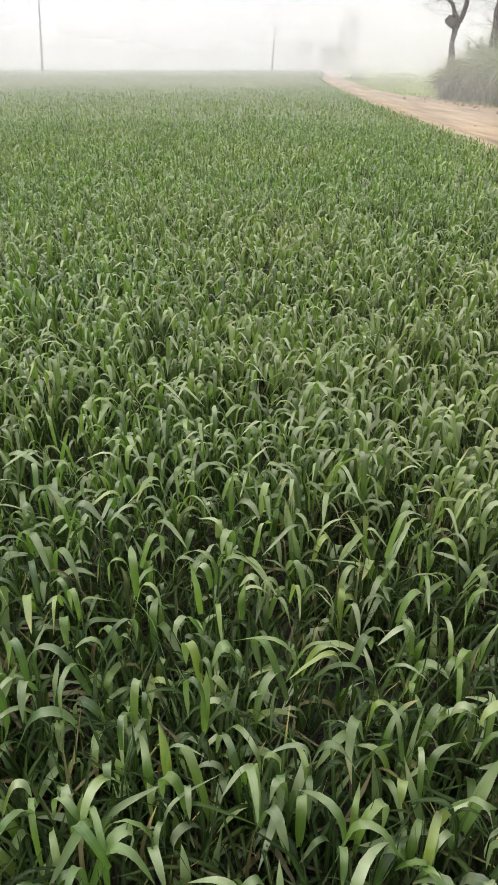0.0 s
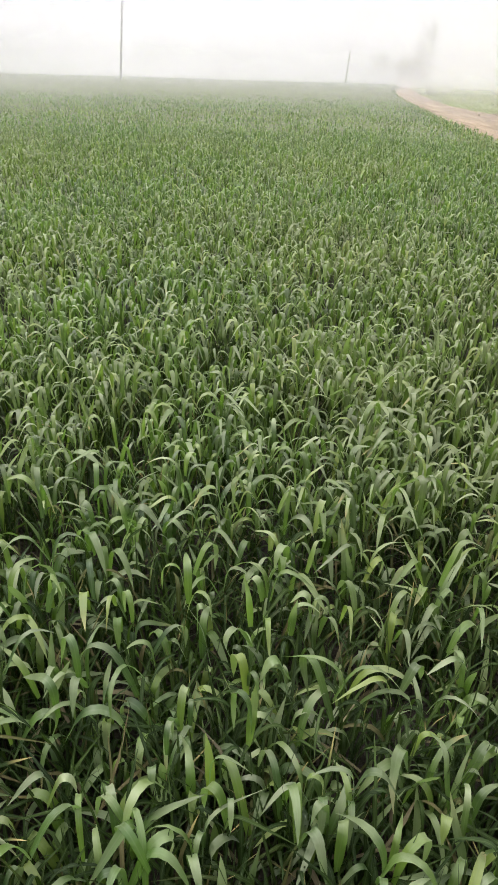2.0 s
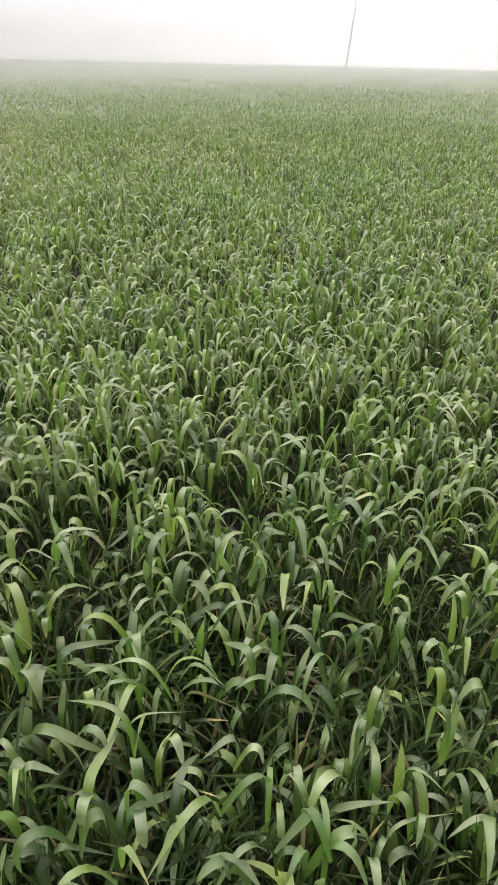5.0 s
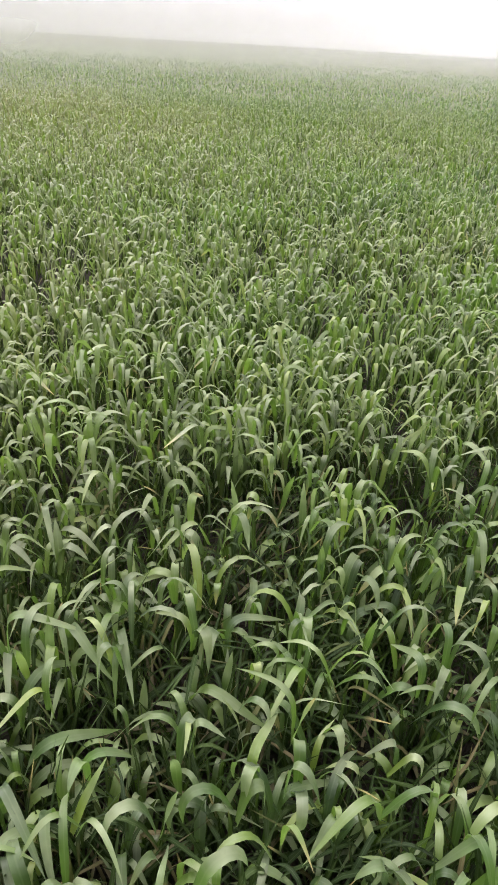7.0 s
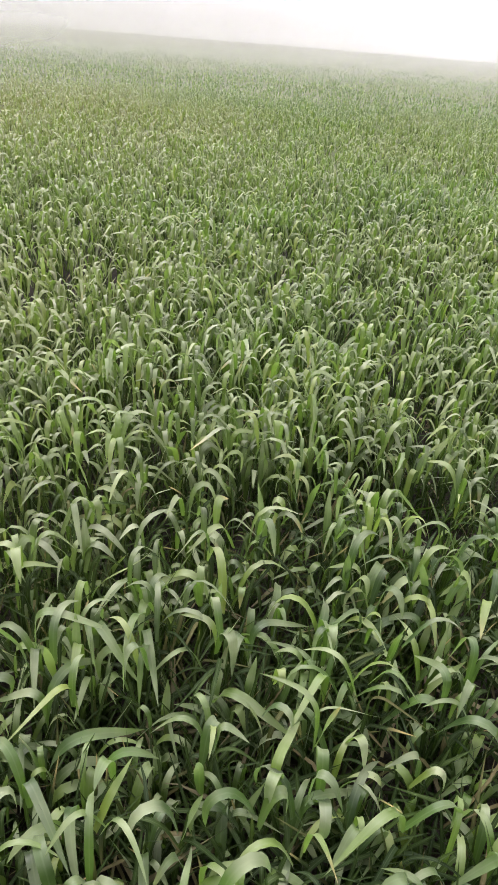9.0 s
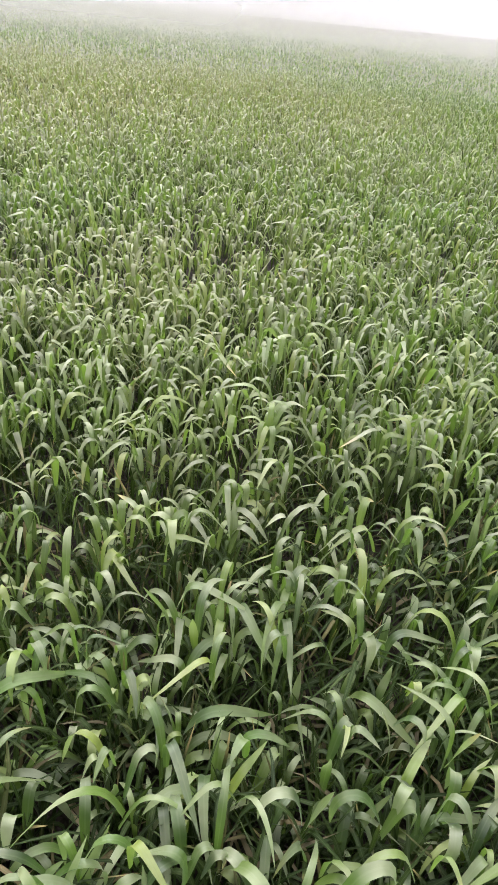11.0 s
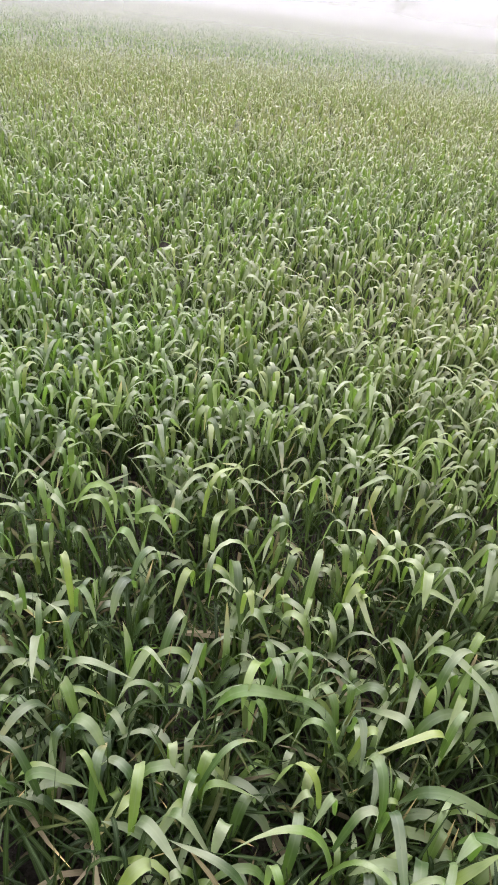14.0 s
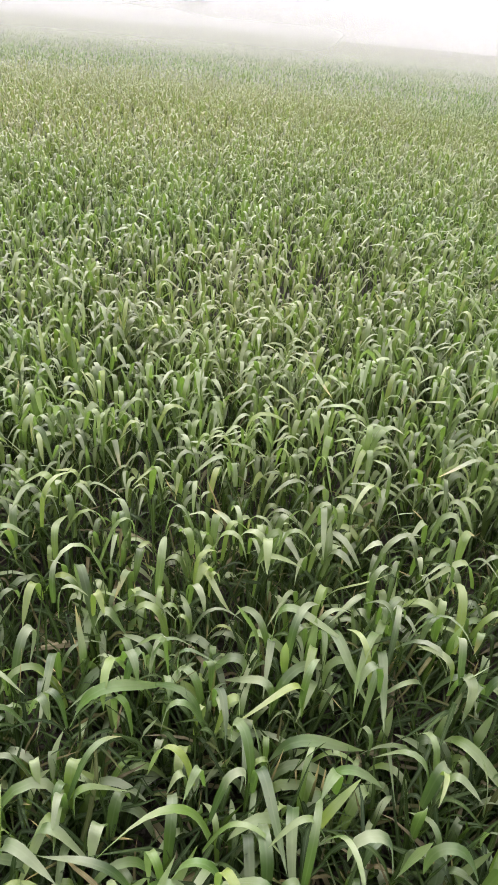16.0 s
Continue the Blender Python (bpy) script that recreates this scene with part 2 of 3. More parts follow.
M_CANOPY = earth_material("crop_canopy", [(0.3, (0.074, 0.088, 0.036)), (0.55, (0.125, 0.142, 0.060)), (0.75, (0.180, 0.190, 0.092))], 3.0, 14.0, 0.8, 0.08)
M_BARK = earth_material("bark", [(0.3, (0.040, 0.032, 0.027)), (0.6, (0.090, 0.075, 0.063)), (0.8, (0.150, 0.130, 0.110))], 6.0, 40.0, 0.9, 0.03)
# haze put into the colour: bark lightened for the far trees
M_HAZED_BARK = earth_material("hazed_bark", [(0.3, (0.16, 0.15, 0.14)), (0.6, (0.25, 0.24, 0.22)), (0.8, (0.34, 0.32, 0.30))], 6.0, 40.0, 0.85, 0.01)
M_CONCRETE = earth_material("weathered_concrete", [(0.3, (0.10, 0.095, 0.09)), (0.7, (0.18, 0.17, 0.165))], 3.0, 50.0, 0.85, 0.004)
M_IRON = earth_material("dull_iron", [(0.3, (0.05, 0.05, 0.05)), (0.7, (0.11, 0.10, 0.10))], 5.0, 60.0, 0.6, 0.002)
M_GLAZE = earth_material("brown_glaze", [(0.3, (0.06, 0.03, 0.02)), (0.7, (0.11, 0.06, 0.04))], 8.0, 60.0, 0.25, 0.001)


# ---------------------------------------------------------------- builders
def mesh_object(name, verts, faces, mat, uvs=None, parent=None, smooth=True, second=None, uses_second=None):
    """One mesh from numpy arrays: verts (n, 3), faces (m, 4), uvs (n, 2)."""
    me = bpy.data.meshes.new(name)
    n, k = len(verts), faces.shape[1]
    me.vertices.add(n)
    me.vertices.foreach_set("co", np.asarray(verts, np.float32).ravel())
    me.loops.add(faces.size)
    me.loops.foreach_set("vertex_index", faces.astype(np.int32).ravel())
    me.polygons.add(len(faces))
    me.polygons.foreach_set("loop_start", np.arange(0, faces.size, k, dtype=np.int32))
    if uvs is not None:
        layer = me.uv_layers.new(name="UVMap")
        layer.data.foreach_set("uv", np.asarray(uvs, np.float32)[faces.ravel()].ravel())
    me.update(calc_edges=True)
    me.polygons.foreach_set("use_smooth", np.full(len(faces), smooth))
    me.materials.append(mat)
    if second is not None:
        me.materials.append(second)
        me.polygons.foreach_set("material_index", np.asarray(uses_second, np.int32))
    ob = new(name, me)
    if parent is not None:
        ob.parent = parent
    return ob


def blades(rng, base, az, length, width, lift, bend, knee, sharp, twist, drift, seg, cols, fold=0.25):
    """Arching grass blades, all at once. base (n, 3); angles in radians; returns verts, quads, uvs."""
    n = len(base)
    start, end = np.clip(knee - 2.2 * sharp, 0.08, 0.9), np.clip(knee + 2.6 * sharp, 0.1, 0.94)
    even = np.linspace(0, 1, seg + 1)[None]
    s = np.where(even < 0.25, start[:, None] * even * 4, np.where(even < 0.75, start[:, None] + (end - start)[:, None] * (even - 0.25) * 2,
                                                                  end[:, None] + (1 - end)[:, None] * (even - 0.75) * 4))
    sm = (s[:, 1:] + s[:, :-1]) / 2
    g = 1 / (1 + np.exp(-(sm - knee[:, None]) / sharp[:, None]))
    el = lift[:, None] - bend[:, None] * g
    a = az[:, None] + drift[:, None] * sm
    step = np.stack([np.cos(el) * np.cos(a), np.cos(el) * np.sin(a), np.sin(el)], -1) * (np.diff(s, axis=1) * length[:, None])[..., None]
    centre = np.concatenate([np.zeros((n, 1, 3)), np.cumsum(step, 1)], 1) + base[:, None]
    way = step / np.linalg.norm(step, axis=-1, keepdims=True)
    tang = np.concatenate([way[:, :1], way[:, 1:] + way[:, :-1], way[:, -1:]], 1)
    tang /= np.linalg.norm(tang, axis=-1, keepdims=True) + 1e-9
    an = az[:, None] + drift[:, None] * s
    side = np.stack([-np.sin(an), np.cos(an), np.zeros_like(an)], -1)
    side -= tang * (side * tang).sum(-1, keepdims=True)
    side /= np.linalg.norm(side, axis=-1, keepdims=True)
    nor = np.cross(tang, side)
    roll = twist[:, None] * (s - 0.2)
    cr, sr = np.cos(roll)[..., None], np.sin(roll)[..., None]
    side, nor = side * cr + nor * sr, nor * cr - side * sr
    prof = np.where(s < 0.40, 0.55 + 0.45 * np.sin(np.pi / 2 * np.minimum(s / 0.40, 1)), 1 - np.clip((s - 0.40) / 0.60, 0, 1) ** 2.7)
    prof = np.maximum(prof, 0.03)
    half = width[:, None] * prof / 2
    rows = []
    for u in np.linspace(-1, 1, cols):
        lower = fold * (1 - abs(u)) if cols > 2 else 0.0
        rows.append(centre + side * (half * u)[..., None] - nor * (half * lower)[..., None])
    v = np.stack(rows, 2)                                   # n, seg + 1, cols, 3
    idx = np.arange(n * (seg + 1) * cols).reshape(n, seg + 1, cols)
    q = np.stack([idx[:, :-1, :-1], idx[:, :-1, 1:], idx[:, 1:, 1:], idx[:, 1:, :-1]], -1).reshape(-1, 4)
    uu = np.broadcast_to(np.linspace(0, 1, cols)[None, None], (n, seg + 1, cols))
    vv = np.broadcast_to(s[:, :, None], (n, seg + 1, cols))
    return v.reshape(-1, 3), q, np.stack([uu, vv], -1).reshape(-1, 2)


def tube(bm, points, radii, sides=8):
    """A tapering limb along points."""
    pts = [Vector(p) for p in points]
    rings = []
    ref = Vector((0.31, 0.95, 0.05))
    for i, p in enumerate(pts):
        d = (pts[min(i + 1, len(pts) - 1)] - pts[max(i - 1, 0)]).normalized()
        x = d.cross(ref).normalized()
        y = d.cross(x)
        rings.append([bm.verts.new(p + (x * math.cos(2 * math.pi * k / sides) + y * math.sin(2 * math.pi * k / sides)) * radii[i]) for k in range(sides)])
    for r0, r1 in zip(rings, rings[1:]):
        for k in range(sides):
            bm.faces.new((r0[k], r0[(k + 1) % sides], r1[(k + 1) % sides], r1[k]))
    bm.faces.new(rings[0][::-1])
    bm.faces.new(rings[-1])


def part(name, bm, mat, parent, label=""):
    me = bpy.data.meshes.new(name)
    bmesh.ops.recalc_face_normals(bm, faces=bm.faces)
    bm.to_mesh(me)
    bm.free()
    me.polygons.foreach_set("use_smooth", np.full(len(me.polygons), True))
    me.materials.append(mat)
    ob = new(name, me)
    ob.parent = parent
    if label:
        tagged(ob, label)
    return ob


def away(az, dist, z=0.0):
    """A place at a bearing (degrees, counted to the left of +y) and distance."""
    return Vector((-dist * math.sin(radians(az)), dist * math.cos(radians(az)), z))


# the dirt track: its left edge is the edge of the crop
def track_left(y):
    y = np.asarray(y, float)
    near = 3.75 + 0.051 * y
    mid = near + 0.0006 * y ** 2
    far = 3.75 + 0.051 * 80 + 0.0006 * 6400 + 0.151 * (y - 80)
    return np.where(y < 0, near, np.where(y < 80, mid, far))


def track_width(y):
    return np.interp(y, [-400, 24, 33, 46, 90, 900], [5.5, 5.3, 3.9, 2.9, 2.5, 2.4])


# ---------------------------------------------------------------- ground, track, canopy
def spaced(lo, hi, first, grow):
    out, x, d = [0.0], 0.0, first
    while x < hi:
        x += d
        d *= grow
        out.append(min(x, hi))
    neg, x, d = [], 0.0, first
    while x > lo:
        x -= d
        d *= grow
        neg.append(max(x, lo))
    return np.array(neg[::-1] + out)


def sheet(name, px, py, pz, mat):
    """A grid mesh from three arrays of the same shape."""
    r, c = px.shape
    idx = np.arange(r * c).reshape(r, c)
    q = np.stack([idx[:-1, :-1], idx[:-1, 1:], idx[1:, 1:], idx[1:, :-1]], -1).reshape(-1, 4)
    return mesh_object(name, np.stack([px, py, pz], -1).reshape(-1, 3), q, mat)


def wave(x, y, seed):
    """Cheap smooth unevenness between -1 and 1."""
    r = np.random.RandomState(seed)
    out = 0
    for k in range(6):
        f, a, p = r.uniform(0.6, 1.6) * 1.7 ** k, r.uniform(0, 6.28), r.uniform(0, 6.28)
        out = out + np.sin(f * (x * math.cos(a) + y * math.sin(a)) + p) / (1.35 ** k)
    return out / 3.2


gy, gx = np.meshgrid(spaced(-1500, 2500, 3, 1.12), spaced(-2000, 2000, 3, 1.12), indexing="ij")
ground = sheet("ground", gx, gy, gx * 0.0, M_GROUND)
tagged(ground, "flat farmland ground of grass and bare earth", "ground", kind="structure")

ty, tw = np.meshgrid(spaced(-120, 700, 0.35, 1.012), np.linspace(0, 1, 44), indexing="ij")
tx = track_left(ty) + tw * track_width(ty)
tx = tx + 0.22 * np.abs(tw * 2 - 1) ** 3 * wave(ty * 0.55 + 9 * (tw > 0.5), ty * 0.2, 17)          # ragged edges
rut = -0.05 * np.exp(-((tw - 0.27) / 0.09) ** 2) - 0.05 * np.exp(-((tw - 0.68) / 0.09) ** 2)
tz = 0.085 + rut + 0.022 * wave(tx * 0.40, ty * 0.16, 3) + 0.040 * wave(tx * 2.2, ty * 0.24, 4) * (0.3 + tw) + 0.004 * np.random.RandomState(6).normal(0, 1, tx.shape) - 0.06 * (np.abs(tw - 0.5) * 2) ** 6
road = sheet("road", tx, ty, tz, M_ROAD)
tagged(road, "dry sandy dirt track with shallow wheel ruts beside the crop", "dirt track", kind="structure")

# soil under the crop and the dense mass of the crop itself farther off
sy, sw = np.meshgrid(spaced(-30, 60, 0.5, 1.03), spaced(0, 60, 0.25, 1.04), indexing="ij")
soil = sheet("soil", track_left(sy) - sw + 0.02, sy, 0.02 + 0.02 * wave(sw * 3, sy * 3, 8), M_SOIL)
tagged(soil, "near-black soil under the crop", "soil", kind="structure")


def crop_height(x, y):
    edge = np.interp(np.hypot(x - FOOT.x, y - FOOT.y), [0.5, 1.7], [0.85, 1.0])       # lower where the walker stands
    edge = edge * np.interp(track_left(y) - x, [0.0, 0.7], [0.74, 1.0])               # and along the track
    return edge * 0.490 + 0.030 * wave(x * 0.9, y * 0.9, 21) + 0.025 * wave(x * 0.22, y * 0.22, 22)


def tuft(x, y):
    """Tillers stand in tussocks a hand or two across."""
    return 0.038 * wave(x * 5.0, y * 5.0, 43) - 0.01


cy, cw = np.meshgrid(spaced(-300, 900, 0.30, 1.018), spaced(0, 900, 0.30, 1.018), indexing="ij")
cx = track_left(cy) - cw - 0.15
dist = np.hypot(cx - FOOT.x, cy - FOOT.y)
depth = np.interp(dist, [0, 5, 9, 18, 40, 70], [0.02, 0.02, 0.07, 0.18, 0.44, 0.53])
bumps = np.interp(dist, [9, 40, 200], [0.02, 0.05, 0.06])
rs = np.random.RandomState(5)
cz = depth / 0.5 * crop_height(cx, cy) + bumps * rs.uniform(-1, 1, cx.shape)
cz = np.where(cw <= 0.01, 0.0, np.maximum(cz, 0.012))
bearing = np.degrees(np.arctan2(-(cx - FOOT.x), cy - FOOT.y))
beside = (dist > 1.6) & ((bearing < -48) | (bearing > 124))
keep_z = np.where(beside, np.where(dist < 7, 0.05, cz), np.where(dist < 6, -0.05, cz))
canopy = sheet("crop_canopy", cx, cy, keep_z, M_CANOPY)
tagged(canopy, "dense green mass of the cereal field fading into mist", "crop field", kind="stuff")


# ---------------------------------------------------------------- the crop
rng = np.random.default_rng(11)
GAPS = [(-8.19, 4.25, 0.15), (-3.3, 1.05, 0.09), (-0.72, 1.55, 0.09), (0.33, 1.05, 0.08)]      # small bare holes in the stand
SEEN = (-35, 106)                           # bearings that the walk looks over, in degrees


def scatter(r0, r1, per_m2, sector=SEEN):
    """Even random places in a ring sector round FOOT, inside the field."""
    lo, hi = radians(sector[0]), radians(sector[1])
    n = int(per_m2 * (hi - lo) / 2 * (r1 ** 2 - r0 ** 2))
    r = np.sqrt(rng.uniform(r0 ** 2, r1 ** 2, n))
    a = rng.uniform(lo, hi, n)
    x, y = FOOT.x - r * np.sin(a), FOOT.y + r * np.cos(a)
    ok = x < track_left(y) - 0.03
    # thin spots
    ok &= (r < 1.2) | (rng.random(n) < 0.92 + 0.40 * wave(x * 5.0, y * 5.0, 43))
    for gx0, gy0, gr in GAPS:
        ok &= np.hypot(x - gx0, y - gy0) > gr
    return x[ok], y[ok]


def crop_leaves(x, y, count, seg, cols, wide=1.0, spread=0.42, lower=0.35):
    """Leaves for plants at x, y: upper ones arch over at crop height, lower ones fill the stand."""
    n = len(x)
    tall = crop_height(x, y) * (1.05 - spread * rng.random(n) ** 0.8) + tuft(x, y)          # few plants stand proud, most stay below
    px, py, pt = np.repeat(x, count), np.repeat(y, count), np.repeat(tall, count)
    rank = np.tile(np.arange(count), n) / max(count - 1, 1)          # 0 top leaf .. 1 lowest
    k = n * count
    az0 = np.repeat(rng.uniform(0, 2 * math.pi, n), count)
    az = az0 + np.tile(np.arange(count), n) * math.pi + rng.normal(0, 0.6, k)
    length = rng.uniform(0.13, 0.25, k) * (1 - 0.10 * rank)
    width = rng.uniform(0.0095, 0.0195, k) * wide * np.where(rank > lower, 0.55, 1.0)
    lift = np.radians(rng.uniform(64, 90, k))
    bend = np.radians(np.where(rng.random(k) < 0.10 + 0.45 * rank, rng.uniform(5, 40, k), rng.uniform(105, 182, k)))
    knee = rng.uniform(0.40, 0.66, k)
    sharp = rng.uniform(0.035, 0.105, k)
    rise = length * np.where(bend < 0.8, 0.88, (knee + 0.05) * 0.94)
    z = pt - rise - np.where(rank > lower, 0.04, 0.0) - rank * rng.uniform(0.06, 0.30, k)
    z = np.maximum(z, 0.03)
    base = np.stack([px + rng.normal(0, 0.012, k), py + rng.normal(0, 0.012, k), z], -1)
    v, q, u = blades(rng, base, az, length, width, lift, bend, knee, sharp, rng.normal(0, 0.8, k), rng.normal(0, 0.5, k), seg, cols)
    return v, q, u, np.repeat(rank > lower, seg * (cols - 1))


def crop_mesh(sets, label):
    """One mesh of many crop leaves; lower leaves take the material with shade in its colour."""
    vs, qs, us, shade_faces, at = [], [], [], [], 0
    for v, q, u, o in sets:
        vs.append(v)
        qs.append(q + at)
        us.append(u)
        shade_faces.append(o)
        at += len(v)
    ob = mesh_object("cereal_crop", np.concatenate(vs), np.concatenate(qs), M_CROP, np.concatenate(us), second=M_CROP_SHADE, uses_second=np.concatenate(shade_faces))
    return tagged(ob, label, "crop", kind="stuff")


x1, y1 = scatter(0.40, 1.6, 310, (-70, 135))
d1 = np.hypot(x1 - FOOT.x, y1 - FOOT.y)
b1 = np.degrees(np.arctan2(-(x1 - FOOT.x), y1 - FOOT.y))
own = np.where((d1 > 0.58) & (d1 < 1.22) & (b1 > -22) & (b1 < 92))[0][:300]
rest = np.setdiff1d(np.arange(len(x1)), own)
crop_mesh([crop_leaves(x1[rest], y1[rest], 8, 8, 3, 1.12, 0.62, 0.25)], "dense stand of green cereal with broad arching leaves")

x2, y2 = scatter(1.6, 3.2, 280, (-42, 112))
xm, ym = scatter(3.2, 7.0, 240, (-49, 125))
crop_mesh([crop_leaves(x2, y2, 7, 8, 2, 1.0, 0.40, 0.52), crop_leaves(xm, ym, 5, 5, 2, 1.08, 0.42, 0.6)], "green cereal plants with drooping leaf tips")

x3, y3 = scatter(7.0, 16.0, 135)
crop_mesh([crop_leaves(x3, y3, 3, 4, 2, 1.30, 0.36, 0.6)], "green cereal plants merging into an even stand")

x4, y4 = scatter(16.0, 40.0, 28)
crop_mesh([crop_leaves(x4, y4, 2, 3, 2, 2.3, 0.26, 1.0)], "cereal leaf tops in thin mist")

x5, y5 = scatter(40.0, 70.0, 6)
x6, y6 = scatter(70.0, 130.0, 1.2)
crop_mesh([crop_leaves(x5, y5, 2, 3, 2, 3.6, 0.12, 1.0), crop_leaves(x6, y6, 2, 3, 2, 6.0, 0.12, 1.0)], "distant cereal leaf tops paled by mist")

xb, yb = scatter(0.40, 1.6, 220, (135, 290))
xc, yc = scatter(1.6, 3.2, 190, (112, 318))
xe, ye = scatter(3.2, 7.0, 130, (125, 311))
xf, yf = scatter(7.0, 15.0, 10, (106, 325))
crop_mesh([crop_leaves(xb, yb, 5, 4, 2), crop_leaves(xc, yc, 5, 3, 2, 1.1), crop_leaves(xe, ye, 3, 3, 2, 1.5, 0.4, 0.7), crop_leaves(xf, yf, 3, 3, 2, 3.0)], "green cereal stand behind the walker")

# tillers deep in the stand, coloured dark to stand for its shade
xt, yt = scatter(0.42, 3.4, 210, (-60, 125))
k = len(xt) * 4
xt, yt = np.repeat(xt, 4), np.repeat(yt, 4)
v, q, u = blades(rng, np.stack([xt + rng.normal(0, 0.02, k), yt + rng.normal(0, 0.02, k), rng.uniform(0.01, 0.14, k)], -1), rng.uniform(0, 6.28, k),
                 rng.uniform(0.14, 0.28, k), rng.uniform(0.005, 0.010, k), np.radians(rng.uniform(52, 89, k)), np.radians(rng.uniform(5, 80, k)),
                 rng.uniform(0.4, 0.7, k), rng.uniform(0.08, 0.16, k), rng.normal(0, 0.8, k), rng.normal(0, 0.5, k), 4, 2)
tagged(mesh_object("crop_tillers", v, q, M_CROP_SHADE, u), "lower leaves deep in the cereal stand, coloured dark as if shaded", "crop", kind="stuff")


def upright(x, y, height, width, n_seg=2):
    k = len(x)
    one = np.ones(k)
    base = np.stack([x, y, 0 * x], -1)
    return blades(rng, base, rng.uniform(0, 6.28, k), height, width, np.radians(rng.uniform(80, 90, k)), 0.1 * one, 0.5 * one, 0.2 * one,
                  0 * one, 0 * one, n_seg, 3, 1.0)


xs, ys = np.concatenate([x1[rest], x2, xm[::3]]), np.concatenate([y1[rest], y2, ym[::3]])
v, q, u = upright(xs, ys, rng.uniform(0.28, 0.40, len(xs)), rng.uniform(0.004, 0.007, len(xs)))
tagged(mesh_object("crop_stems", v, q, M_STEM, u), "thin upright green stems of the cereal crop", "stems", kind="stuff")

# dry lower leaves that lie about between the stems
xd, yd = scatter(0.42, 3.6, 90, (-60, 125))
k = len(xd)
v, q, u = blades(rng, np.stack([xd, yd, rng.uniform(0.02, 0.16, k)], -1), rng.uniform(0, 6.28, k), rng.uniform(0.12, 0.26, k), rng.uniform(0.006, 0.014, k),
                 np.radians(rng.uniform(0, 50, k)), np.radians(rng.uniform(10, 70, k)), rng.uniform(0.3, 0.6, k), rng.uniform(0.1, 0.2, k),
                 rng.normal(0, 1.0, k), rng.normal(0, 0.6, k), 4, 2)
tagged(mesh_object("dry_leaves", v, q, M_DRY, u), "withered brown lower leaves on the soil", "dead leaves", kind="stuff")

# the plants at the walker's feet, each one a thing with its own leaves
leaf_meshes = []
for i in range(48):
    one = np.ones(1)
    length, knee = rng.uniform(0.14, 0.28), rng.uniform(0.40, 0.66)
    bend = rng.uniform(5, 40) if i % 10 == 0 or (i >= 30 and i % 2) else rng.uniform(105, 182)
    v, q, u = blades(rng, np.zeros((1, 3)), 0 * one, length * one, rng.uniform(0.0110, 0.0225) * (1.0 if i < 30 else 0.50) * one, radians(rng.uniform(64, 89)) * one,
                     radians(bend) * one, knee * one, rng.uniform(0.035, 0.105) * one, rng.normal(0, 0.8, 1), rng.normal(0, 0.5, 1), 10, 3)
    ob = mesh_object("leaf", v, q, M_LEAF if i < 30 else M_LEAF_SHADE, u)
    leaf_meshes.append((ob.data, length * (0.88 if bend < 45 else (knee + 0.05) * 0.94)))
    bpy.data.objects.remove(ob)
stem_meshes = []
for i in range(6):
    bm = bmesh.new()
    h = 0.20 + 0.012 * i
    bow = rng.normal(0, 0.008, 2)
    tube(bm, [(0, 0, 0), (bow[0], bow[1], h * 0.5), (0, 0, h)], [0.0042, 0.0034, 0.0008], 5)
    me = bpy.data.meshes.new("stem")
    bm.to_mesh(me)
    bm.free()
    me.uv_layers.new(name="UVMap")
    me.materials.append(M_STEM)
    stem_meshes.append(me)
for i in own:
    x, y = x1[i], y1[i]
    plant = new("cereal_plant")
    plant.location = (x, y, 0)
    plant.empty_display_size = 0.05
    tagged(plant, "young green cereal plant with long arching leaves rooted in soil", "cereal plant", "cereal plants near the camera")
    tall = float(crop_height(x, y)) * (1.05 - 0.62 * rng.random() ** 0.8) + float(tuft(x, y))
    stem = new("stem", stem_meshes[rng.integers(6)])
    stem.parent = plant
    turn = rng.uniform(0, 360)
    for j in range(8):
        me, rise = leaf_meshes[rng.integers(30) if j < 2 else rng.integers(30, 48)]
        leaf = new("leaf", me)
        leaf.parent = plant
        z = max(0.03, tall - rise - (0.04 if j > 1 else 0.0) - (j / 7) * rng.uniform(0.06, 0.30))
        leaf.matrix_local = pose(rng.normal(0, 0.006), rng.normal(0, 0.006), z, 0, 0, turn + 180 * j + rng.normal(0, 35))

# ---------------------------------------------------------------- beyond the track
def tuft_field(name, label, cat, x, y, z, lo, hi, w, mat, seg=2):
    k = len(x)
    v, q, u = blades(rng, np.stack([x, y, np.full(k, z)], -1), rng.uniform(0, 6.28, k), rng.uniform(lo, hi, k), rng.uniform(w * 0.6, w * 1.6, k),
                     np.radians(rng.uniform(55, 88, k)), np.radians(rng.uniform(20, 110, k)), rng.uniform(0.4, 0.7, k), rng.uniform(0.1, 0.2, k),
                     rng.normal(0, 0.6, k), rng.normal(0, 0.3, k), seg, 2)
    return tagged(mesh_object(name, v, q, mat, u), label, cat, kind="stuff")


n = 24000
fy = rng.uniform(20, 95, n)
fx = track_left(fy) + track_width(fy) + 0.1 + rng.uniform(0, 1, n) ** 1.6 * 22
tuft_field("meadow_grass", "short yellowish green grass beyond the track", "grass", fx, fy, 0.0, 0.05, 0.17, 0.022, M_TURF)
n = 4200
fy = 6 + 54 * rng.uniform(0, 1, n) ** 1.4
side = rng.random(n) < 0.75
fx = np.where(side, track_left(fy) - 0.02 + rng.normal(0, 0.14, n), track_left(fy) + track_width(fy) + rng.normal(0, 0.40, n))
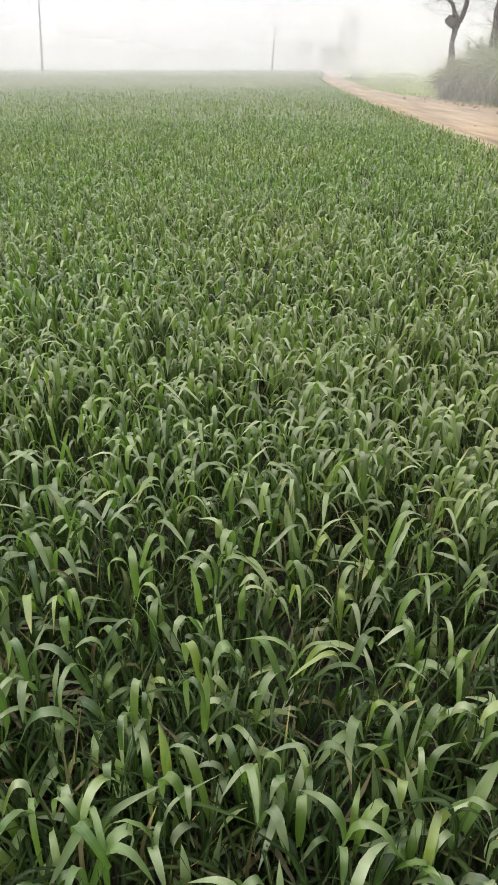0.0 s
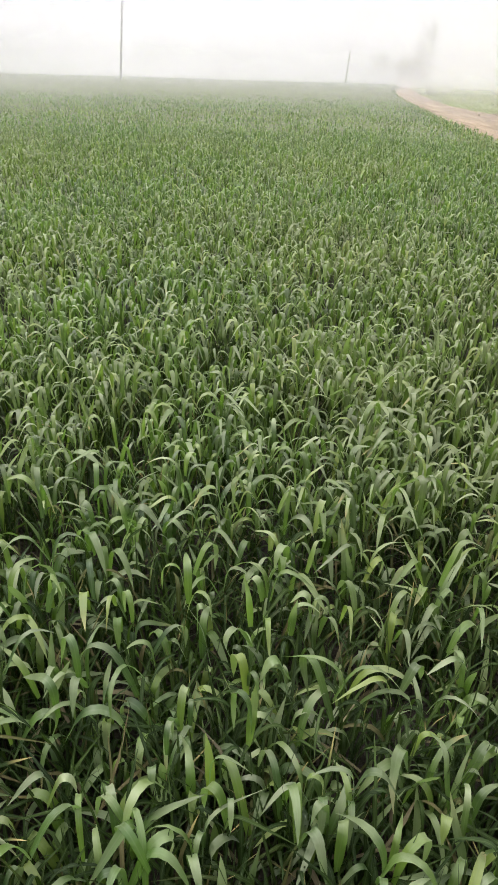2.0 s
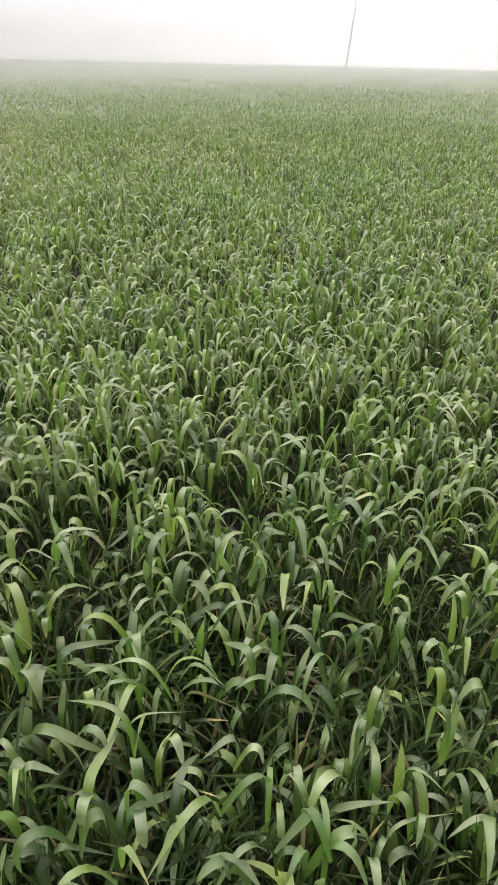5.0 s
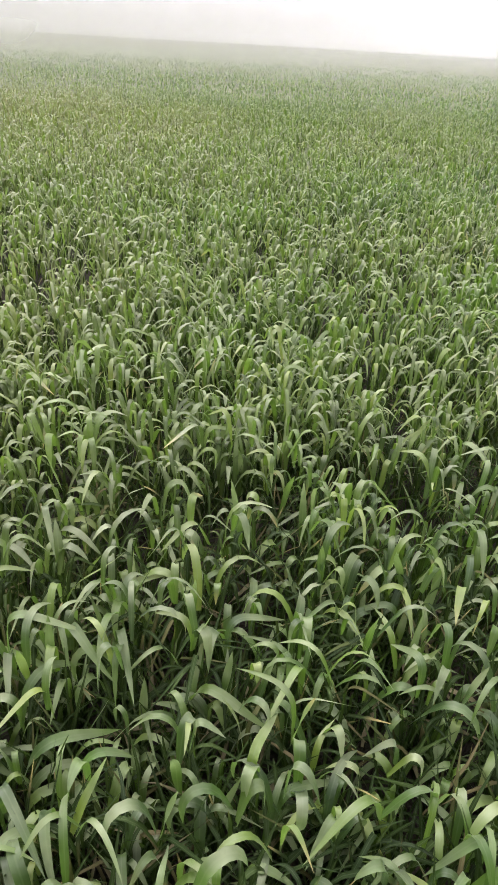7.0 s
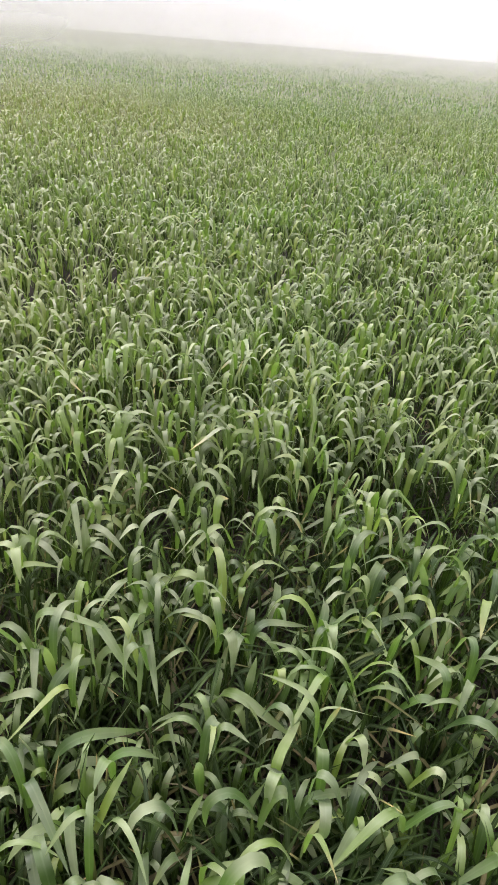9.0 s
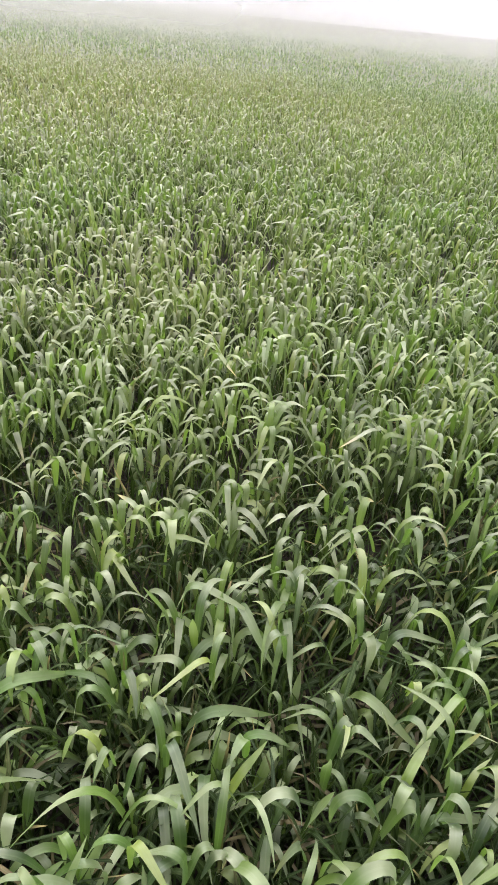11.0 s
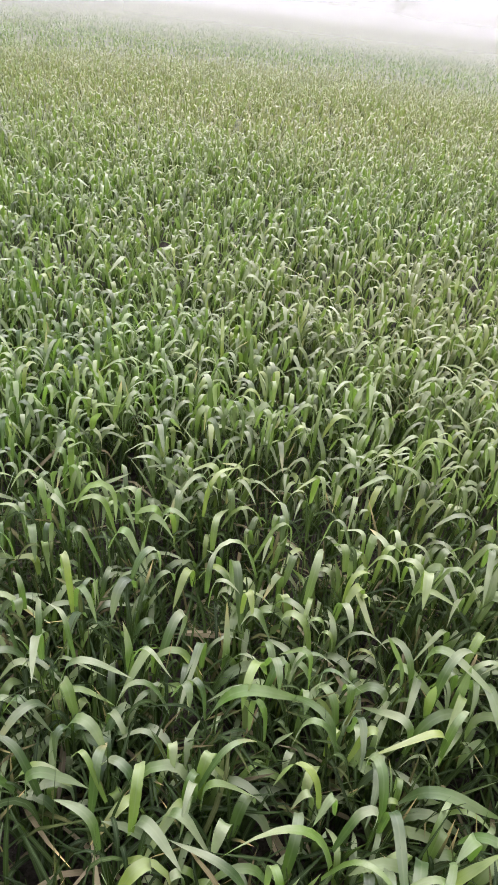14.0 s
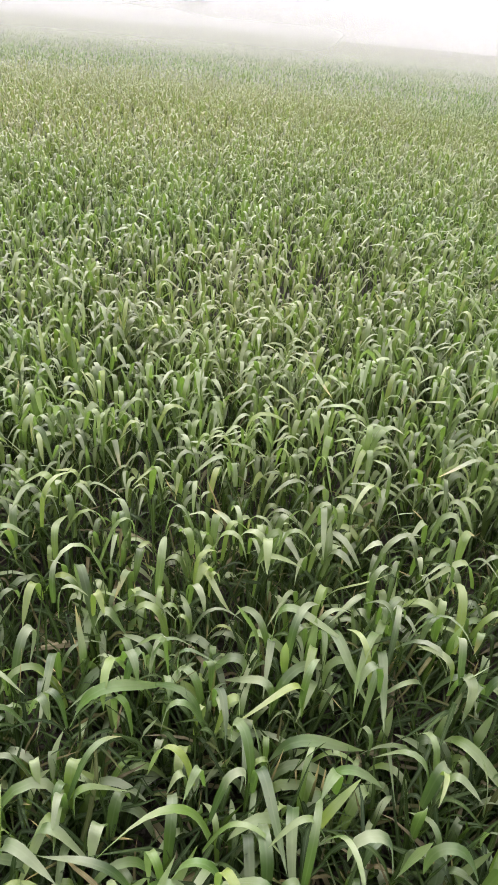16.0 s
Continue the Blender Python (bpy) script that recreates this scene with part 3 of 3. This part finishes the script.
tuft_field("verge_grass", "sparse grass tufts along the edges of the track", "grass", fx, fy, 0.02, 0.10, 0.35, 0.012, M_TURF, 3)

n = 1500
fy = 6 + 40 * rng.uniform(0, 1, n) ** 1.3
tuft_field("dry_verge_grass", "withered straw-coloured grass along the crop's edge", "dry grass", track_left(fy) + rng.normal(0.05, 0.16, n), fy, 0.02, 0.12, 0.42, 0.010, M_DRY, 3)

# clods and stones on the track
bm = bmesh.new()
for i in range(190):
    y = rng.uniform(8, 45) if i < 70 else rng.uniform(20, 36)
    w = (rng.choice([0.04, 0.47, 0.95]) if i < 70 else 0.88) + rng.normal(0, 0.10)          # most lie along the far verge
    x = float(track_left(y) + min(max(w, 0.02), 1.03) * track_width(y))
    r = rng.uniform(0.010, 0.034) if i < 70 else rng.uniform(0.02, 0.075)
    made = bmesh.ops.create_icosphere(bm, subdivisions=1, radius=r, matrix=pose(x, y, 0.055 + r * 0.3, *rng.uniform(0, 360, 3)))
    for vv in made["verts"]:
        vv.co += Vector(rng.normal(0, r * 0.14, 3))
clods = part("earth_clods", bm, M_ROAD, None)
tagged(clods, "loose dry clods and small stones on the track", "clods", kind="stuff")


def reed_clump(x, y, spread, height, count):
    """A tall tussock of cane grass: arching blades and feathery stalks."""
    top = new("cane_grass_clump")
    top.location = (x, y, 0)
    tagged(top, "tall grey-green cane grass thicket beside the dirt track", "tall grass", "cane grass clumps by the track")
    r = spread * np.sqrt(rng.uniform(0, 1, count))
    a = rng.uniform(0, 6.28, count)
    base = np.stack([r * np.cos(a), r * np.sin(a), np.zeros(count)], -1)
    az = a + rng.normal(0, 0.8, count)
    v, q, u = blades(rng, base, az, height * rng.uniform(0.70, 1.22, count), rng.uniform(0.020, 0.042, count),
                     np.radians(rng.uniform(66, 88, count)), np.radians(rng.uniform(60, 165, count)), rng.uniform(0.50, 0.84, count), rng.uniform(0.08, 0.16, count),
                     rng.normal(0, 0.8, count), rng.normal(0, 0.3, count), 7, 2)
    mesh_object("blades", v, q, M_REED, u, top)
    m = count // 6
    r = spread * 1.05 * np.sqrt(rng.uniform(0.3, 1, m))
    a = rng.uniform(0, 6.28, m)
    v, q, u = blades(rng, np.stack([r * np.cos(a), r * np.sin(a), np.zeros(m)], -1), a, height * rng.uniform(0.3, 0.6, m), rng.uniform(0.02, 0.035, m),
                     np.radians(rng.uniform(60, 85, m)), np.radians(rng.uniform(60, 160, m)), rng.uniform(0.4, 0.7, m), rng.uniform(0.1, 0.2, m),
                     rng.normal(0, 0.8, m), rng.normal(0, 0.3, m), 5, 2)
    tagged(mesh_object("dry_skirt", v, q, M_DRY, u, top), "withered brown blades round the base")
    bm = bmesh.new()
    for i in range(34):
        r, a = spread * rng.uniform(0, 0.7), rng.uniform(0, 6.28)
        h = height * rng.uniform(0.85, 1.18)
        lean = rng.normal(0, 0.22, 2)
        p0 = Vector((r * math.cos(a), r * math.sin(a), 0))
        tip = p0 + Vector((lean[0], lean[1], h))
        tube(bm, [p0, p0.lerp(tip, 0.6), tip], [0.008, 0.006, 0.004], 4)
        for j in range(7):                                  # the feathery head
            f = tip.lerp(p0, 0.03 * j)
            tube(bm, [f, f + Vector((rng.normal(0, 0.07), rng.normal(0, 0.07), 0.16))], [0.012, 0.004], 3)
    part("flower_stalks", bm, M_REED, top, "pale feathery flower stalks")
    return top


for x, y, s, h in [(10.9, 33.3, 0.55, 1.6), (11.7, 33.0, 0.9, 2.3), (12.2, 31.6, 1.2, 2.8), (12.2, 29.6, 1.2, 3.0), (12.1, 27.6, 1.2, 3.0), (12.0, 25.6, 1.2, 2.9), (11.9, 23.6, 1.1, 2.8),
                   (13.8, 32.2, 1.2, 3.1), (13.9, 29.4, 1.3, 3.2), (13.8, 26.4, 1.2, 3.1)]:
    reed_clump(x, y, s, h * 0.90, 800)


def twig(bm, p, d, length, radius, depth, rnd):
    """A crooked twig that forks."""
    pts, rad, at, way = [p], [radius], p.copy(), d.normalized()
    for i in range(4):
        way = (way + Vector((rnd.gauss(0, 0.22), rnd.gauss(0, 0.22), rnd.gauss(0.05, 0.18)))).normalized()
        at = at + way * (length / 4)
        pts.append(at.copy())
        rad.append(radius * (1 - 0.16 * (i + 1)))
    tube(bm, pts, rad, 5 if radius > 0.02 else 3)
    if depth:
        for j in range(3):
            k = rnd.randint(1, 4)
            w = (way + Vector((rnd.gauss(0, 0.8), rnd.gauss(0, 0.8), rnd.gauss(0.1, 0.5)))).normalized()
            twig(bm, pts[k], w, length * rnd.uniform(0.5, 0.8), rad[k] * 0.55, depth - 1, rnd)


def curved(pts, rad, rnd, wobble):
    """A smooth crooked line through points, with its radii."""
    out, r = [], []
    full = [pts[0] * 2 - pts[1]] + pts + [pts[-1] * 2 - pts[-2]]
    for i in range(len(pts) - 1):
        a, b, c, d = full[i:i + 4]
        for k in range(5):
            t = k / 5
            out.append(0.5 * (2 * b + (c - a) * t + (2 * a - 5 * b + 4 * c - d) * t * t + (3 * b - a - 3 * c + d) * t ** 3) + Vector((rnd.gauss(0, wobble), rnd.gauss(0, wobble), 0)))
            r.append((rad[i] + (rad[i + 1] - rad[i]) * t) * rnd.uniform(0.93, 1.09))
    return out + [pts[-1]], r + [rad[-1]]


def pollard(place, turn, seed, trunk, limbs, knob=None, label=""):
    """A gnarled pollarded tree: trunk and limbs by their outline in metres, bare twigs on the limb ends."""
    rnd = random.Random(seed)
    top = new("bare_tree")
    top.matrix_world = Matrix.Translation(place) @ pose(0, 0, 0, 0, 0, turn)
    tagged(top, label, "tree", "pollarded trees by the track")
    bm = bmesh.new()
    pts = [Vector((x, rnd.gauss(0, 0.03), z)) for x, z, r in trunk]
    fine, rad = [], []
    for (a, b), (ra, rb) in zip(zip(pts, pts[1:]), zip(trunk, trunk[1:])):
        for i in range(4):
            fine.append(a.lerp(b, i / 4) + Vector((rnd.gauss(0, 0.012), rnd.gauss(0, 0.012), 0)))
            rad.append((ra[2] + (rb[2] - ra[2]) * i / 4) * rnd.uniform(0.92, 1.10))
    fine.append(pts[-1])
    rad.append(trunk[-1][2])
    tube(bm, fine, [0.88 * q for q in rad], 10)
    part("trunk", bm, M_BARK, top)
    if knob:
        bm = bmesh.new()
        kx, kz, kr = knob
        bmesh.ops.create_icosphere(bm, subdivisions=3, radius=kr, matrix=pose(kx, 0, kz))
        for vv in bm.verts:
            n3 = noise.noise(vv.co * 4.5) * 0.60 + noise.noise(vv.co * 11.0) * 0.40
            d3 = (vv.co - Vector((kx, 0, kz))) * (1 + n3)
            vv.co = Vector((kx, 0, kz)) + Vector((d3.x * 1.15, d3.y, d3.z * (1.0 if d3.z > 0 else 1.15)))
        for j in range(9):                                  # stubs of old cut rods
            a = rnd.uniform(0, 6.28)
            way = Vector((math.cos(a), math.sin(a) * 0.7, rnd.uniform(-0.3, 0.9))).normalized()
            c3 = Vector((kx, 0, kz))
            tube(bm, [c3 + way * kr * 0.7, c3 + way * kr * 1.15, c3 + way * kr * rnd.uniform(1.3, 1.6)], [0.06, 0.045, 0.028], 6)
        part("burl", bm, M_BARK, top, "swollen knobbly pollard head")
    for limb in limbs:
        bm = bmesh.new()
        pts = [Vector((x, yy, z)) for x, yy, z, r in limb]
        rad = [r for x, yy, z, r in limb]
        tube(bm, *curved(pts, [0.86 * q for q in rad], rnd, 0.010), 10)
        branch = part("limb", bm, M_BARK, top)
        bm = bmesh.new()
        for i in range(1, len(pts)):
            for j in range(6 if i < len(pts) - 1 else 10):
                way = (pts[i] - pts[i - 1]).normalized() * 0.7 + Vector((rnd.gauss(0, 0.9), rnd.gauss(0, 0.7), rnd.gauss(-0.30, 0.6)))
                twig(bm, pts[i].lerp(pts[i - 1], rnd.random() * 0.5), way, rnd.uniform(0.7, 1.5), 0.012, 2, rnd)
        part("twigs", bm, M_BARK, branch, "thin bare grey twigs")
    return top


pollard(away(-17.6, 37), -17.6, 4,
        [(-0.06, 0, 0.20), (-0.04, 0.9, 0.15), (0.03, 1.7, 0.18), (-0.04, 2.3, 0.13), (0.02, 3.0, 0.17)],
        [[(0.0, 0, 3.0, 0.15), (-0.12, 0.05, 3.55, 0.10), (-0.35, 0.1, 3.95, 0.09), (-0.62, 0.1, 4.05, 0.08)],
         [(0.1, 0, 3.1, 0.15), (0.34, 0, 3.6, 0.13), (0.40, 0.05, 4.3, 0.11), (0.40, 0, 5.2, 0.09), (0.6, 0.1, 6.4, 0.05)]],
        (-0.06, 3.15, 0.26), "gnarled bare pollarded tree with a swollen head behind tall grass")
pollard(away(-20.4, 34), -20.4, 9,
        [(0, 0, 0.27), (0.02, 1.2, 0.22), (0.0, 2.2, 0.22), (0.05, 2.75, 0.22), (0.06, 3.0, 0.12)],
        [[(0.02, 0, 2.3, 0.17), (-0.02, 0, 2.95, 0.17), (-0.04, 0, 3.6, 0.13), (0.10, 0, 4.4, 0.11), (0.1, 0, 6.0, 0.07)],
         [(0.03, 0, 2.2, 0.18), (0.12, 0.03, 2.9, 0.17), (0.32, 0.1, 3.6, 0.14), (0.48, 0, 4.6, 0.12), (0.7, 0, 6.3, 0.08)]],
        None, "thick bare forked tree with cut limbs behind tall grass")
pollard(away(-22.6, 33), -22.6, 15,
        [(0, 0, 0.24), (0.05, 1.4, 0.21), (0.1, 2.5, 0.19), (0.1, 2.8, 0.10)],
        [[(0.09, 0, 2.0, 0.16), (0.1, 0, 2.6, 0.15), (0.2, 0, 3.6, 0.13), (0.15, 0, 4.8, 0.10), (0.3, 0, 6.2, 0.08)],
         [(0.09, 0, 1.9, 0.16), (0.02, 0, 2.5, 0.15), (-0.2, 0, 3.2, 0.12), (-0.3, 0, 4.1, 0.07)]],
        None, "bare dark tree trunk with upright limbs behind tall grass")


def utility_pole(place, turn, height, lean):
    """A tapered concrete line pole with a V cross-arm and three insulators."""
    top = new("utility_pole")
    top.matrix_world = Matrix.Translation(place) @ pose(0, 0, 0, 0, 0, turn) @ pose(0, 0, 0, 0, lean, 0)
    tagged(top, "slightly leaning tapered concrete line pole in the misty field", "utility pole", "line poles across the field")
    bm = bmesh.new()
    tube(bm, [(0, 0, -0.1), (0, 0, height * 0.5), (0, 0, height)], [0.13, 0.105, 0.075], 8)
    part("shaft", bm, M_CONCRETE, top)
    def insulator(x, z, parent):
        bm = bmesh.new()
        tube(bm, [(x, 0, z), (x, 0, z + 0.08), (x, 0, z + 0.10), (x, 0, z + 0.18), (x, 0, z + 0.22)], [0.03, 0.035, 0.075, 0.06, 0.025], 8)
        part("insulator", bm, M_GLAZE, parent, "brown glazed insulator")

    for s in (-1, 1):
        bm = bmesh.new()
        tube(bm, [(0, 0, height - 0.55), (s * 0.22, 0, height - 0.30), (s * 0.42, 0, height - 0.05)], [0.03, 0.03, 0.026], 6)
        insulator(s * 0.42, height - 0.05, part("cross_arm", bm, M_IRON, top, "bent iron cross-arm"))
    insulator(0.0, height, top)
    return top


utility_pole(away(12.65, 84), 12.65, 7.9, 5.0)
utility_pole(away(-4.42, 106), -4.42, 5.8, 4.0)


def misty_tree(place, height, width, seed, sparse, kind_label, low=0.35, bark=M_HAZED_BARK):
    """A far tree: trunk, limbs and a crown of many small leaf clumps with gaps."""
    rnd = random.Random(seed)
    r2 = np.random.default_rng(seed)
    top = new("tree")
    top.location = place
    tagged(top, kind_label, "tree", "far trees in the mist")
    bm = bmesh.new()
    tube(bm, [(0, 0, 0), (rnd.gauss(0, 0.06), 0, height * 0.4), (rnd.gauss(0, 0.15), 0, height * 0.9)], [0.017 * height, 0.012 * height, 0.004 * height], 7)
    part("trunk", bm, bark, top)
    ends = []
    for i in range(9):
        bm = bmesh.new()
        z0 = height * rnd.uniform(low, 0.8)
        a = rnd.uniform(0, 6.28)
        e = Vector((math.cos(a) * width * rnd.uniform(0.25, 0.5), math.sin(a) * width * rnd.uniform(0.25, 0.5), z0 + height * rnd.uniform(0.08, 0.22)))
        tube(bm, [(0, 0, z0), Vector((0, 0, z0)).lerp(e, 0.5) + Vector((0, 0, 0.1)), e], [0.007 * height, 0.005 * height, 0.002 * height], 5)
        part("limb", bm, bark, top)
        ends.append(e)
    ends.append(Vector((0, 0, height * 0.95)))
    k = int(120 * (1 - sparse)) + 25
    pts = np.concatenate([r2.normal(0, 1, (k, 3)) * np.array([width * 0.13, width * 0.13, height * 0.06]) + np.array(e) for e in ends])
    m = len(pts)
    v, q, u = blades(r2, pts, r2.uniform(0, 6.28, m), r2.uniform(0.2, 0.45, m), r2.uniform(0.10, 0.22, m), r2.uniform(-1, 1, m), r2.uniform(0, 1, m),
                     np.full(m, 0.5), np.full(m, 0.2), r2.normal(0, 1, m), r2.normal(0, 1, m), 2, 2)
    mesh_object("crown", v, q, M_FAR_LEAF, u, top)
    return top


def slim_tree(place, height, seed):
    """A far slender tree: a few thin upright stems with small tufts of leaves."""
    rnd = random.Random(seed)
    r2 = np.random.default_rng(seed)
    top = new("slim_tree")
    top.location = place
    tagged(top, SLIM, "tree", "far trees in the mist")
    tufts = []
    for i in range(3):
        bm = bmesh.new()
        x0, lean = rnd.uniform(-0.4, 0.4), rnd.gauss(0, 0.35)
        h = height * rnd.uniform(0.75, 1.0)
        pts = [Vector((x0 + lean * f + rnd.gauss(0, 0.05), rnd.gauss(0, 0.1), h * f)) for f in (0, 0.25, 0.5, 0.75, 1.0)]
        tube(bm, pts, [0.075, 0.065, 0.05, 0.035, 0.016], 6)
        for j in range(14):
            p = pts[2].lerp(pts[4], rnd.random())
            e = p + Vector((rnd.gauss(0, 0.45), rnd.gauss(0, 0.45), rnd.uniform(0.2, 0.8)))
            tube(bm, [p, p.lerp(e, 0.5), e], [0.025, 0.018, 0.008], 4)
            tufts.append(np.array(e))
        part("stem", bm, M_HAZED_BARK, top)
    pts = np.concatenate([r2.normal(0, 0.22, (16, 3)) + e for e in tufts])
    m = len(pts)
    v, q, u = blades(r2, pts, r2.uniform(0, 6.28, m), r2.uniform(0.15, 0.3, m), r2.uniform(0.05, 0.12, m), r2.uniform(-1, 1, m), r2.uniform(0, 1, m),
                     np.full(m, 0.5), np.full(m, 0.2), r2.normal(0, 1, m), r2.normal(0, 1, m), 2, 2)
    mesh_object("crown", v, q, M_FAR_LEAF, u, top)
    return top


SLIM = "slim tall tree with a thin crown, its bark paled for mist"
ROUND = "leafy tree blurred by thick mist"
for az, d, h in [(-9.7, 150, 9.6), (-10.1, 154, 13.0), (-10.5, 152, 12.0), (-6.7, 152, 5.8), (-7.2, 154, 6.6)]:
    slim_tree(away(az, d), h, int(d * 7 + h * 10))
for az, d, h, w in [(-8.4, 172, 4.7, 3.0), (-8.8, 174, 5.6, 3.2), (-9.2, 173, 5.2, 3.0), (-9.7, 175, 5.0, 2.8)]:
    misty_tree(away(az, d), h, w, int(d * 5 + az * -30), 0.6, ROUND, 0.1)
for az, d, h, w in [(9.9, 225, 10.0, 9.0), (7.4, 240, 9.0, 8.0), (18.5, 230, 9.5, 9.0), (4.0, 245, 8.0, 8.0), (29.1, 235, 8.0, 8.0), (37.2, 235, 9.0, 8.0)]:
    misty_tree(away(az, d), h, w, int(d * 3 + az * 10), 0.3, ROUND, 0.25)
misty_tree(away(60.4, 116), 5.6, 4.0, 77, 0.35, "lone tree with a thin rounded crown in the mist", 0.45, M_BARK)
# a low bush where the track fades
bm_place = away(-10.9, 80)
v, q, u = blades(rng, np.stack([rng.normal(0, 0.35, 300), rng.normal(0, 0.35, 300), np.zeros(300)], -1), rng.uniform(0, 6.28, 300), rng.uniform(0.3, 0.8, 300), rng.uniform(0.02, 0.05, 300),
                 rng.uniform(0.9, 1.5, 300), rng.uniform(0.3, 1.8, 300), np.full(300, 0.5), np.full(300, 0.15), rng.normal(0, 1, 300), rng.normal(0, 0.4, 300), 4, 2)
low_bush = mesh_object("bush", v, q, M_REED, u)
low_bush.location = bm_place
tagged(low_bush, "small grey-green bush at the edge of the track", "bush")

# ---------------------------------------------------------------- mist
# sheets ringed round FOOT, their fades and tones fitted to the camera's view
EYE_OVER = 0.90                             # eye height over the crop
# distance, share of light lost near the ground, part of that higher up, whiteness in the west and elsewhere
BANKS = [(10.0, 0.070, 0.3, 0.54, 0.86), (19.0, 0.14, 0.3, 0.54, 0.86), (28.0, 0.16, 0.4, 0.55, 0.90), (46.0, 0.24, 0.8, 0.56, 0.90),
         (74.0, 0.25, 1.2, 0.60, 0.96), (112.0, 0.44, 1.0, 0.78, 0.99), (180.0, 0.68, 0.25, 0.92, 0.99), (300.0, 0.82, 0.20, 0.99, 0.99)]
for (r, density, aloft, grey, white), r_next in zip(BANKS, [b[0] for b in BANKS[1:]] + [600.0]):
    full = 0.5 + EYE_OVER * (1 - r / r_next)
    fade, top = 1.45, 1.6 + 0.05 * r
    high = 1.6 + 0.6 * r
    ring = np.linspace(0, 2 * math.pi, 97)
    edge = float(track_left(0.98 * r))
    zz = np.array([0.03, 0.5, 0.9, 1.4, (1.4 + high) / 2, high])
    aa, hh = np.meshgrid(ring, zz, indexing="ij")
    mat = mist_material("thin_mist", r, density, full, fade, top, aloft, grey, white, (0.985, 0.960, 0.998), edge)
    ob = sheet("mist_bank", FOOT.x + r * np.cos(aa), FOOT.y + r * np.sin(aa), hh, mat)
    tagged(ob, "thin pale mist sheet ringed round the viewpoint over the field", "mist", kind="stuff")
